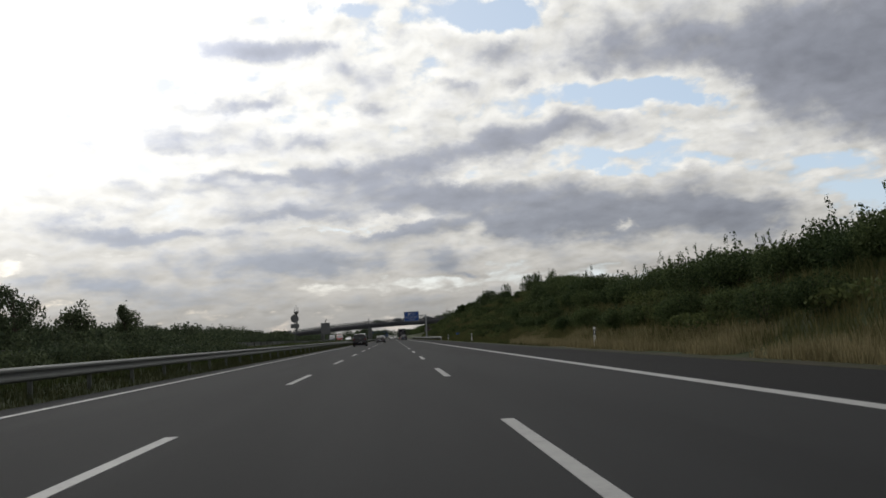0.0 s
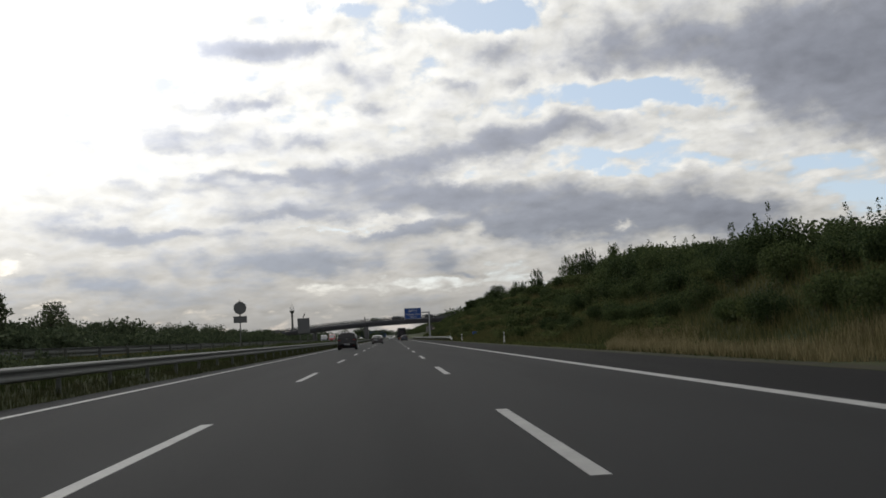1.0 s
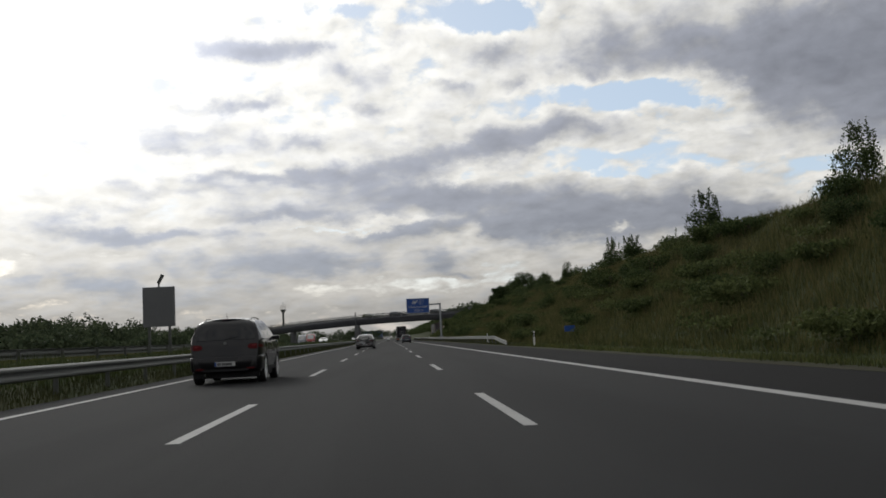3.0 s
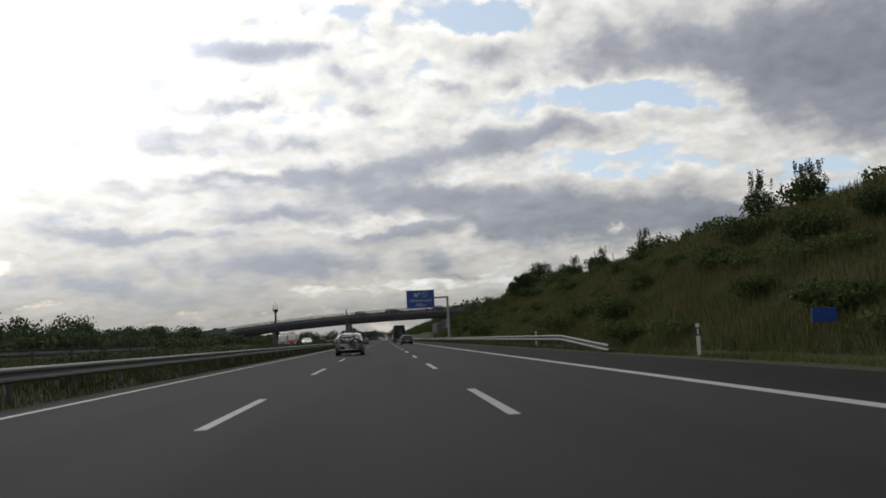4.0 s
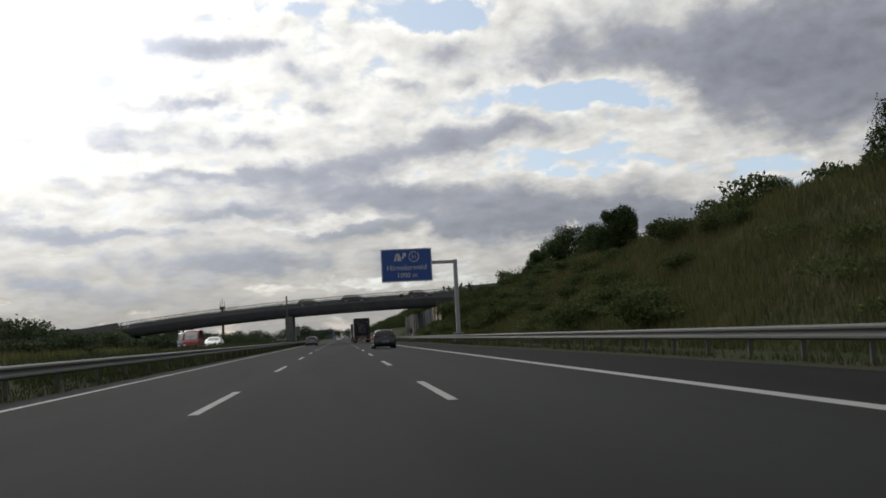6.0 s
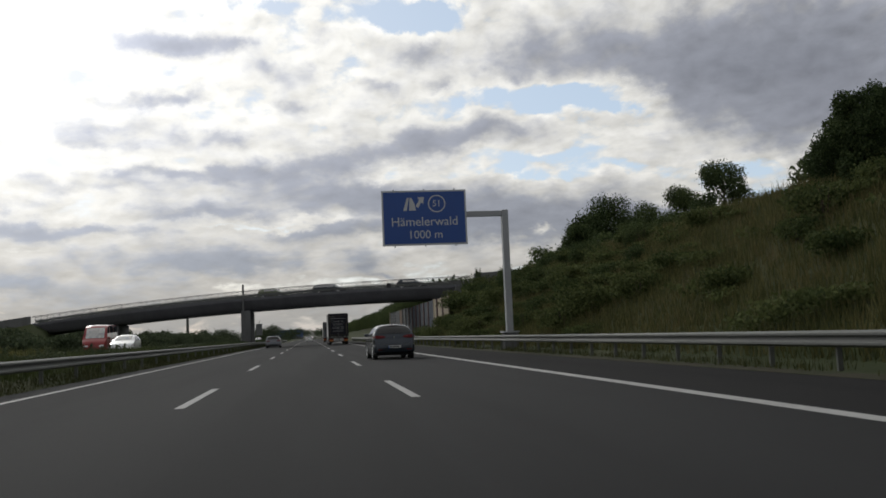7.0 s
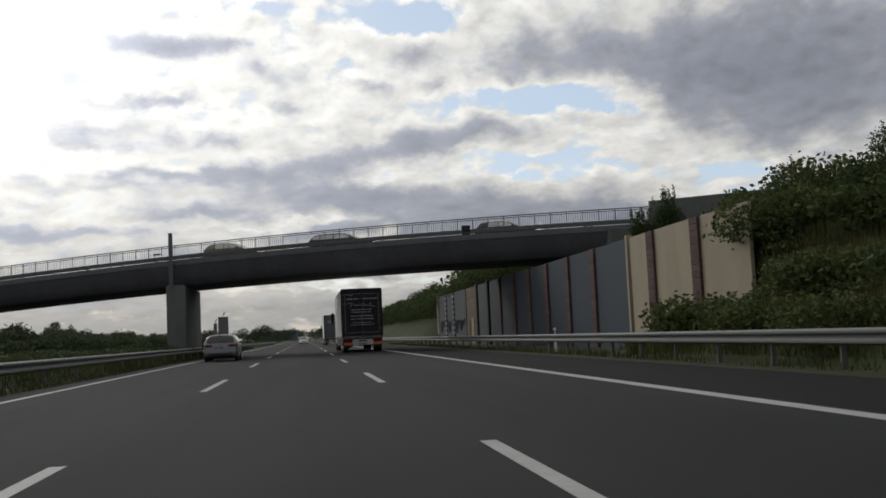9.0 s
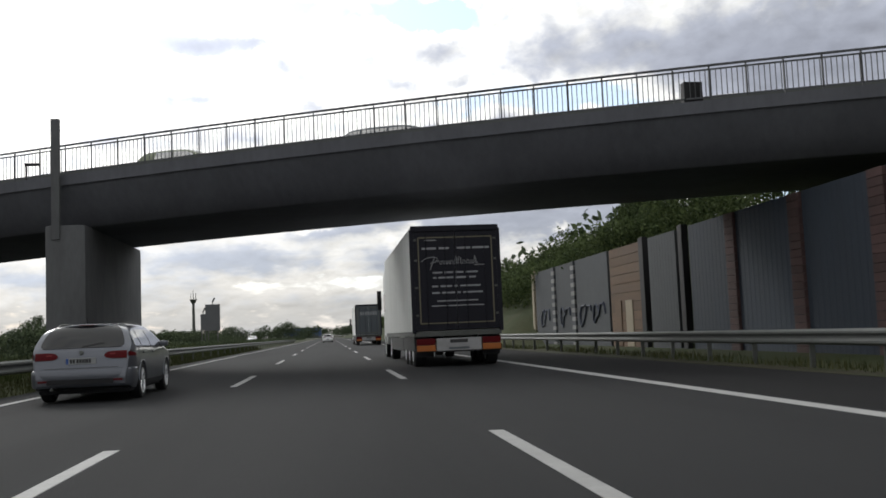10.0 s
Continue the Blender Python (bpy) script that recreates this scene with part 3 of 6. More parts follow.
def make_bridge():
    bridge = thing("bridge", pose(0, BRIDGE_NEAR, 0), "grey concrete road bridge crossing the motorway at a slant", "bridge")
    wide = BRIDGE_FAR - BRIDGE_NEAR
    xs = axis((-40, 21, 2))

    def run(section):
        rings = []
        for x in xs:
            t = deck_top(x)
            rings.append([(x, -SKEW * x + y, t + z) for y, z in section])
        return loft(bmesh.new(), rings)

    part("deck", run([(0.06, -0.34), (0.22, -0.62), (0.52, -1.10), (1.0, -1.70), (1.1, -1.74), (wide - 1.1, -1.74), (wide - 1.0, -1.70), (wide - 0.52, -1.10), (wide - 0.22, -0.62), (wide - 0.06, -0.34), (wide - 0.06, -0.16), (0.06, -0.16)]), concrete, bridge, "smooth grey concrete box deck", smooth=True)
    part("edge_beam", run([(0.0, 0.0), (0.0, -0.36), (0.06, -0.36), (0.06, -0.15), (0.9, -0.15), (0.9, 0.0)]), concrete, bridge, "concrete edge beam with a light upper face")
    part("edge_beam", run([(wide, 0.0), (wide, -0.36), (wide - 0.06, -0.36), (wide - 0.06, -0.15), (wide - 0.9, -0.15), (wide - 0.9, 0.0)]), concrete, bridge)
    part("road_surface", run([(0.9, -0.06), (0.9, -0.15), (wide - 0.9, -0.15), (wide - 0.9, -0.06)]), asphalt, bridge, "asphalt surface of the bridge")
    part("crash_barrier", run([(2.0, 0.24), (2.0, 0.52), (2.07, 0.52), (2.07, 0.24)]), zinc, bridge, "steel crash barrier on the bridge")
    part("crash_barrier", run([(wide - 1.35, 0.24), (wide - 1.35, 0.52), (wide - 1.28, 0.52), (wide - 1.28, 0.24)]), zinc, bridge)
    stay = mesh_of("barrier_post", boxed(-0.05, 0.05, -0.05, 0.05, -0.1, 0.52), zinc_dark)
    x = -39.0
    while x < 20.5:
        for off in (2.13, wide - 1.22):
            part("barrier_post", stay, None, bridge, at=pose(x, -SKEW * x + off, deck_top(x)))
        x += 2.6
    for off in (0.14, wide - 0.14):
        rail = part("railing", run([(off - 0.03, 0.99), (off - 0.03, 1.05), (off + 0.03, 1.05), (off + 0.03, 0.99)]), rail_paint, bridge, "grey steel railing with upright bars")
        for z in (0.88, 0.09):
            part("cross_bar", run([(off - 0.02, z), (off - 0.02, z + 0.045), (off + 0.02, z + 0.045), (off + 0.02, z)]), rail_paint, rail)
        upright = mesh_of("rail_post", boxed(-0.02, 0.02, -0.025, 0.025, 0.0, 1.0), rail_paint)
        x = -39.5
        while x < 20.8:
            part("rail_post", upright, None, rail, at=pose(x, -SKEW * x + off, deck_top(x)))
            x += 0.93
        bars = bmesh.new()
        x = -39.6
        while x < 20.9:
            t = deck_top(x)
            box(bars, x - 0.011, x + 0.011, -SKEW * x + off - 0.011, -SKEW * x + off + 0.011, t + 0.10, t + 0.89)
            x += 0.135
        tagged(part("baluster_infill", bars, rail_paint, rail), kind="stuff")
    pier = bmesh.new()
    box(pier, -9.42, -8.12, 3.35, 13.1, -0.3, deck_top(-8.7) - 1.72, bevel=0.12)
    part("pier", pier, concrete_dark, bridge, "dark concrete wall pier standing in the median", smooth=True)
    part("pier", boxed(-28.2, -27.2, 12.5, 20.6, -0.3, deck_top(-28) - 1.72, bevel=0.1), concrete_dark, bridge, smooth=True)
    part("mast_post", boxed(-9.20, -8.93, 3.30, 3.50, deck_top(-9) - 2.2, 8.66, bevel=0.02), concrete_dark, bridge, "square post rising above the railing")
    part("abutment", boxed(18.6, 20.9, -7.9, 1.6, 0.5, deck_top(20) - 0.2, bevel=0.05), concrete_dark, bridge, "concrete abutment in the slope")
    part("abutment", boxed(-40.5, -39.0, 16.0, 25.8, -0.2, deck_top(-39) - 0.25, bevel=0.05), concrete_dark, bridge)
    cab = boxed(10.05, 10.6, -SKEW * 10.3 + 0.2, -SKEW * 10.3 + 0.5, deck_top(10) - 0.1, deck_top(10) + 0.62, bevel=0.03)
    part("junction_box", cab, black_plastic, bridge, "dark box fixed behind the railing")
    sig = bmesh.new()
    tube(sig, (-10.3, -SKEW * -10.3 + 0.3, deck_top(-10)), (-10.3, -SKEW * -10.3 + 0.3, deck_top(-10) + 0.62), 0.03)
    box(sig, -10.35, -9.85, -SKEW * -10.3 + 0.27, -SKEW * -10.3 + 0.33, deck_top(-10) + 0.52, deck_top(-10) + 0.62)
    part("marker", sig, black_plastic, bridge)
    # solid barriers on the approaches
    for x0, x1, h0, h1 in ((21.0, 46.0, 1.35, 2.1), (-62.0, -40.2, 1.25, 1.1)):
        rings = []
        for i in range(7):
            x = x0 + (x1 - x0) * i / 6
            t, h = deck_top(min(max(x, -48), 21)), h0 + (h1 - h0) * i / 6
            rings.append([(x, -SKEW * x - 0.1, t - 1.3), (x, -SKEW * x - 0.1, t + h), (x, -SKEW * x + 0.15, t + h), (x, -SKEW * x + 0.15, t - 1.3)])
        part("approach_barrier", loft(bmesh.new(), rings), concrete_dark, bridge, "plain grey barrier wall on the approach")
    return bridge


bridge = make_bridge()


# ---- noise wall under the bridge ----
def make_noise_wall():
    wall = thing("noise_barrier", pose(WALL_X, 0, 0), "panelled noise barrier wall with brick-red columns beside the motorway", "wall")
    height = 4.6
    bays = [(339.9, 344.2, panel_beige), (344.2, 348.6, panel_beige), (348.6, 351.4, panel_beige), (351.4, 356.4, panel_blue), (356.4, 360.9, panel_blue), (360.9, 365.3, panel_blue), (365.3, 369.6, panel_blue),
            (369.6, 373.9, panel_blue), (373.9, 378.5, panel_blue), (378.5, 382.7, panel_blue), (383.6, 387.4, panel_grey), (388.4, 393.0, panel_wood), (393.0, 399.9, panel_grey), (399.9, 404.6, panel_grey), (404.6, 410.2, panel_grey)]
    for y0, y1, mat in bays:
        if mat is panel_wood:
            for i in range(11):
                z = -0.1 + i * (height + 0.1) / 11
                part("plank", boxed(-0.05, 0.05, y0 + 0.05, y1 - 0.05, z, z + 0.41, bevel=0.012), mat, wall)
            continue
        comb = [(0.06, y1 - 0.28), (0.06, y0 + 0.28), (-0.055, y0 + 0.28)]
        y = y0 + 0.42
        while y < y1 - 0.45 and mat is not panel_beige:
            comb += [(-0.055, y), (-0.061, y + 0.015), (-0.061, y + 0.13), (-0.055, y + 0.145)]
            y += 0.33
        comb.append((-0.055, y1 - 0.28))
        bm = loft(bmesh.new(), [[(px, py, h) for px, py in comb] for h in (-0.2, height)])
        part("panel", bm, mat, wall)
    blocks = {mat: mesh_of("block", boxed(-0.16, 0.10, -0.36, 0.36, 0.0, 0.225, bevel=0.02), mat) for mat in (brick_red, block_pale, panel_grey)}
    for y in (344.2, 348.6, 356.4, 360.9, 365.3, 369.6, 373.9, 378.5, 399.9, 404.6):
        for i in range(20):
            kind = brick_red if y < 390 else (panel_grey if i % 2 else block_pale)
            part("block", blocks[kind], None, wall, at=pose(0, y, -0.1 + i * 0.235))
    for y, w in ((351.4, 0.10), (383.15, 0.22), (387.9, 0.28)):
        part("column", boxed(-0.14, 0.12, y - w, y + w, -0.2, height + 0.12, bevel=0.02), black_plastic if w > 0.2 else panel_beige, wall)
    part("end_post", boxed(-0.14, 0.14, 410.2, 410.75, -0.2, height + 0.15, bevel=0.03), panel_beige, wall, "pale end post")
    part("door", boxed(-0.09, -0.05, 389.6, 390.6, 0.0, 2.1, bevel=0.01), panel_beige, wall, "pale service door")
    part("door", boxed(-0.09, -0.05, 391.3, 392.3, 0.0, 2.1, bevel=0.01), panel_wood, wall, "brown service door")
    # sprayed loops
    rng = random.Random(4)
    for y in (395.0, 397.6, 402.0, 407.2):
        pts = [(-0.10, y + 1.1 * math.sin(a * 0.9), 1.5 + 0.55 * math.sin(a * 1.7 + rng.random()) + 0.2 * rng.random()) for a in np.linspace(0, 5.2, 16)]
        part("graffiti", bent(bmesh.new(), pts, 0.05, 5), graffiti_paint, wall, "dark sprayed scrawl")
    return wall


make_noise_wall()


# ---- direction sign on its cantilever ----
def bars_of_writing(parent, material, rows, y):
    """Unreadable writing as plain bars: rows of (x, z, width, height)."""
    for x, z, w, h in rows:
        part("writing_bar", boxed(x - w / 2, x + w / 2, y - 0.006, y, z - h / 2, z + h / 2), material, parent)


def make_exit_sign():
    y = 295.2
    sign = thing("motorway_sign", pose(0, y, 0), "blue motorway exit sign hanging from a grey steel cantilever", "road sign")
    x0, x1, z0, z1 = 3.66, 8.10, 5.56, 8.44
    board = part("board", boxed(x0, x1, -0.05, 0.05, z0, z1, bevel=0.02), sign_white, sign, "white-edged sign board")
    part("face", boxed(x0 + 0.09, x1 - 0.09, -0.058, -0.04, z0 + 0.09, z1 - 0.09), sign_blue, board, "deep blue face")
    part("backing", boxed(x0 + 0.03, x1 - 0.03, 0.05, 0.10, z0 + 0.03, z1 - 0.03), sign_back, board)
    for x in (4.3, 5.9, 7.5):
        part("clamp", boxed(x - 0.03, x + 0.03, 0.0, 0.14, z0 - 0.06, z1 + 0.06), zinc_dark, board)
    mid = (x0 + x1) / 2
    for words, size, x, z in (("Hämelerwald", 0.655, mid, 6.78), ("1000 m", 0.60, mid + 0.02, 6.10), ("51", 0.46, mid + 0.66, 7.72)):
        letters(words, size, sign_white, board, pose(x, -0.064, z))
    ring = bmesh.new()
    lathe = [(0.0, 0.40), (0.0, 0.46), (0.008, 0.46), (0.008, 0.40)]
    lathe_x(ring, lathe, 32)
    me = mesh_of("number_ring", ring, sign_white)
    me.transform(Matrix.Rotation(radians(-90), 4, "Z"))
    part("number_ring", me, None, board, at=pose(mid + 0.66, -0.066, 7.72))
    arrow = bmesh.new()
    for pts in ([(-1.05, 7.38), (-0.86, 7.38), (-0.72, 8.05), (-0.84, 8.05)], [(-0.74, 7.38), (-0.36, 7.38), (-0.42, 7.72), (-0.58, 8.05), (-0.68, 8.05)],
                [(-0.36, 7.62), (-0.22, 7.50), (-0.06, 7.80), (0.06, 7.72), (0.10, 8.08), (-0.26, 8.06), (-0.16, 7.94)]):
        front = [arrow.verts.new((mid + px * 0.95 - 0.10, -0.066, pz)) for px, pz in pts]
        back = [arrow.verts.new((mid + px * 0.95 - 0.10, -0.056, pz)) for px, pz in pts]
        arrow.faces.new(front)
        arrow.faces.new(back[::-1])
        for i in range(len(pts)):
            j = (i + 1) % len(pts)
            arrow.faces.new((front[i], back[i], back[j], front[j]))
    bmesh.ops.recalc_face_normals(arrow, faces=arrow.faces)
    part("exit_symbol", arrow, sign_white, board, "white motorway exit symbol")
    part("arm", boxed(4.2, 10.25, 0.12, 0.40, 7.02, 7.30, bevel=0.02), mast_steel, sign, "square grey steel arm")
    part("mast", boxed(10.0, 10.34, 0.06, 0.46, -0.1, 7.34, bevel=0.025), mast_steel, sign, "square grey steel mast")
    part("flange", boxed(9.75, 10.6, -0.2, 0.72, 0.86, 0.94, bevel=0.01), mast_steel, sign)
    part("footing", boxed(9.8, 10.55, -0.15, 0.67, -0.3, 0.87, bevel=0.03), concrete_dark, sign)
    return sign


make_exit_sign()


# ---- small roadside things ----
def plate_disc(r, depth):
    bm = bmesh.new()
    bmesh.ops.create_cone(bm, cap_ends=True, segments=32, radius1=r, radius2=r, depth=depth, matrix=Matrix.Rotation(radians(90), 4, "X"))
    return bm


def make_round_sign(x, y):
    s = thing("traffic_sign", pose(x, y, 0.38), "grey back of a round traffic sign with a plate below", "road sign", "signs in the median")
    part("disc", plate_disc(0.40, 0.03), sign_back, s, at=pose(0, 0, 2.92))
    part("plate", boxed(-0.42, 0.42, -0.015, 0.015, 1.98, 2.40, bevel=0.01), sign_back, s)
    for dx in (-0.02,):
        part("pole", tube(bmesh.new(), (dx, 0.05, -0.3), (dx, 0.05, 3.40), 0.038, seg=10), zinc, s)
    for z in (2.1, 2.3, 2.75, 3.1):
        part("clamp", boxed(-0.10, 0.06, 0.0, 0.1, z - 0.025, z + 0.025), zinc_dark, s)


make_round_sign(-9.4, 100.6)


def make_panel_sign(x, y, w, z0, z1):
    s = thing("display_board", pose(x, y, 0.38), "dark back of a tall rectangular board on posts", "road sign", "signs in the median")
    part("board", boxed(-w / 2, w / 2, -0.12, 0.06, z0, z1, bevel=0.02), sign_back, s)
    for dx in (-w * 0.32, w * 0.32):
        part("post", boxed(dx - 0.05, dx + 0.05, -0.05, 0.05, -0.3, z0 + 0.1), zinc_dark, s)
    top = bmesh.new()
    box(top, -0.03, 0.03, -0.03, 0.03, z1, z1 + 0.22)
    tilt = Matrix.Translation((0.08, 0, z1 + 0.34)) @ Matrix.Rotation(radians(28), 4, "Y")
    bmesh.ops.create_cube(top, size=1.0, matrix=tilt @ Matrix.Diagonal((0.10, 0.22, 0.42, 1)))
    part("sensor", top, zinc_dark, s, "small tilted sensor on top")


make_panel_sign(-9.75, 149, 1.34, 1.55, 3.25)
make_panel_sign(-9.35, 427, 1.15, 1.5, 3.6)
make_panel_sign(-10.6, 431, 0.42, 1.6, 2.95)


def make_delineator(x, y, z):
    d = thing("delineator_post", pose(x, y, z), "white roadside marker post with a black band", "marker post", "marker posts along the verge")
    body = bmesh.new()
    loft(body, [[(-0.06, -0.05, h), (0.06, -0.05, h), (0.0, 0.06, h)] for h in (-0.1, 0.62)])
    loft(body, [[(-0.06, -0.05, h), (0.06, -0.05, h), (0.0, 0.06, h)] for h in (0.88, 1.0)])
    part("body", body, post_white, d)
    band = bmesh.new()
    loft(band, [[(-0.061, -0.051, h), (0.061, -0.051, h), (0.0, 0.061, h)] for h in (0.62, 0.88)])
    part("band", band, black_plastic, d)
    part("reflector", boxed(-0.03, 0.03, -0.06, -0.052, 0.66, 0.84), lamp_clear, d)


for x, y in ((9.55, 49), (9.6, 121), (10.1, 206.5), (10.2, 352), (9.6, 171)):
    make_delineator(x, y, max(0.0, ground_height(x, y)))

# blue board half hidden on the slope
blue = thing("kilometre_board", pose(10.9, 165.0, ground_height(10.9, 165.0)), "small blue board on the overgrown slope", "road sign")
part("board", boxed(-0.32, 0.32, -0.02, 0.02, 0.50, 0.85, bevel=0.01), sign_blue, blue)
part("post", tube(bmesh.new(), (0, 0.04, -0.3), (0, 0.04, 0.83), 0.03), zinc_dark, blue)

# far radio mast
mast = thing("radio_mast", pose(-123, 1265, 0.4), "slim radio mast with a platform on the horizon", "mast")
part("shaft", tube(bmesh.new(), (0, 0, -1), (0, 0, 40), 1.6, 1.1, 12), zinc_dark, mast)
part("platform", tube(bmesh.new(), (0, 0, 36.5), (0, 0, 40), 1.6, 3.6, 14), zinc_dark, mast)
for dx, dy in ((-2.2, 0), (2.2, 0), (0, 0)):
    part("antenna", tube(bmesh.new(), (dx, dy, 40), (dx, dy, 46 if dx else 49), 0.35, 0.2, 6), zinc_dark, mast)

# long blue hall far down the road
hall = thing("warehouse", pose(-28, 1420, 0), "long distant warehouse clad in dull blue sheet metal", "building")
part("wall", boxed(-21, 20, 0, 26, -0.5, 11.0), hall_blue, hall, "blue sheet-metal wall")
part("plinth", boxed(-21.1, 20.1, -0.12, 26.1, -0.6, 2.6), concrete_dark, hall, "grey plinth")
part("roof", boxed(-21.4, 20.4, -0.5, 26.5, 11.0, 11.9, bevel=0.15), zinc_dark, hall, "flat roof edge")
gate = boxed(-1.9, 1.9, -0.2, 0.0, 0.0, 4.4, bevel=0.05)
gate_mesh = mesh_of("gate", gate, zinc)
for x in (-16, -9, -2, 5, 12):
    part("gate", gate_mesh, None, hall, at=pose(x, 0, 0))


# ---- plants ----
def bush_mesh(seed, rx, ry, height, count, leaf, material, spiky=0.0):
    rng = np.random.default_rng(seed)
    clumps = [(0, 0, height * 0.42, rx * 0.85, ry * 0.85, height * 0.45)]
    for _ in range(9):
        a, r = rng.random() * 6.28, 0.35 + 0.5 * rng.random()
        top = height * (0.35 + 0.5 * rng.random() * (1.15 - r))
        s = 0.32 + 0.22 * rng.random()
        clumps.append((math.cos(a) * rx * r, math.sin(a) * ry * r, top, rx * s, ry * s, height * s * 0.62))
    pts = clump_points(rng, clumps, count)
    if spiky:
        shoots = int(14 * spiky)
        for _ in range(shoots):
            a, r = rng.random() * 6.28, 0.8 * rng.random()
            base = np.array([math.cos(a) * rx * r, math.sin(a) * ry * r, height * (0.75 + 0.2 * rng.random())])
            t = rng.random((36, 1))
            way = np.array([rng.normal() * 0.12, rng.normal() * 0.12, 0.5 + 0.45 * rng.random()])
            pts = np.concatenate([pts, base + t * way * height * 0.38 + rng.normal(size=(36, 3)) * 0.06])
    pts = pts[pts[:, 2] > -0.25]
    sizes = leaf * (0.6 + 0.8 * rng.random(len(pts)))
    return leaf_mesh("leaves", pts, sizes, material, rng)


def stem_mesh(seed, height, count=5):
    rng = random.Random(seed)
    bm = bmesh.new()
    for _ in range(count):
        a, lean = rng.random() * 6.28, 0.25 + 0.3 * rng.random()
        tube(bm, (0, 0, -0.35), (math.cos(a) * lean * height * 0.5, math.sin(a) * lean * height * 0.5, height * 0.72), 0.035, 0.012, 5)
    return mesh_of("woody_base", bm, bark)


def make_bush(seed, rx, ry, height, count, leaf, material, label, group, spiky=0.0):
    b = thing("bush", pose(0, 0, 0), label, "bush", group)
    part("woody_base", stem_mesh(seed, height), None, b)
    part("foliage", bush_mesh(seed, rx, ry, height, count, leaf, material, spiky), None, b)
    return b


def tree_mesh(seed, height, spread, count, leaf, material):
    rng = np.random.default_rng(seed)
    bm = bmesh.new()
    tube(bm, (0, 0, -0.6), (0.05 * height * 0.2, 0, height * 0.45), 0.032 * height, 0.018 * height, 9)
    tube(bm, (0.05 * height * 0.2, 0, height * 0.45), (0.1, 0.1, height * 0.86), 0.018 * height, 0.004 * height, 7)
    clumps = [(0, 0, height * 0.55, spread * 0.55, spread * 0.55, height * 0.34)]
    for i in range(22):
        a = i * 2.4 + rng.random() * 0.8
        z = height * (0.22 + 0.66 * rng.random())
        r = spread * (0.30 + 0.40 * rng.random()) * (1.2 - 1.6 * max(0.0, z / height - 0.5))
        p = (math.cos(a) * r, math.sin(a) * r, z)
        tube(bm, (0, 0, max(height * 0.12, z - 0.22 * height)), p, 0.010 * height, 0.003 * height, 5)
        s = spread * (0.18 + 0.16 * rng.random())
        clumps.append((*p, s, s, s * 1.05))
    pts = clump_points(rng, clumps, count, 0.45)
    return mesh_of("trunk", bm, bark), leaf_mesh("crown", pts, leaf * (0.6 + 0.8 * rng.random(len(pts))), material, rng)


def make_tree(seed, height, spread, count, leaf, material, label, group):
    t = thing("tree", pose(0, 0, 0), label, "tree", group)
    trunk, crown = tree_mesh(seed, height, spread, count, leaf, material)
    part("trunk", trunk, None, t)
    part("crown", crown, None, t)
    return t


def settle(proto, x, y, turn, scale, sink=0.08, high=1.0):
    m = pose(x, y, ground_height(x, y) - sink, 0, 0, turn)
    ob = copy_thing(proto, m)
    ob.scale = (scale, scale, scale * high)
    return ob


def thicket(name, spots, leaf, per, material, seed, label, category="bush"):
    """Bushes that nobody could count, as one sheet of leaves: spots of x, y, radius, height."""
    rng = np.random.default_rng(seed)
    clumps = []
    for x, y, r, h in spots:
        z = ground_height(x, y)
        for _ in range(5):
            a, q = rng.random() * 6.28, rng.random() ** 0.5 * 0.75
            s = 0.42 + 0.25 * rng.random()
            top = h * (1.0 - 0.45 * q * rng.random()) - h * s * 0.55
            clumps.append((x + math.cos(a) * r * q, y + math.sin(a) * r * q, z + max(top, h * 0.25), r * s, r * s, h * s * 0.55))
        clumps.append((x, y, z + h * 0.3, r * 0.8, r * 0.8, h * 0.35))
    pts = clump_points(rng, clumps, per * len(spots))
    return tagged(new(name, leaf_mesh(name, pts, leaf * (0.6 + 0.8 * rng.random(len(pts))), material, rng)), label, category, kind="stuff")


def remove_model(proto):
    for child in list(proto.children):
        bpy.data.objects.remove(child)
    bpy.data.objects.remove(proto)


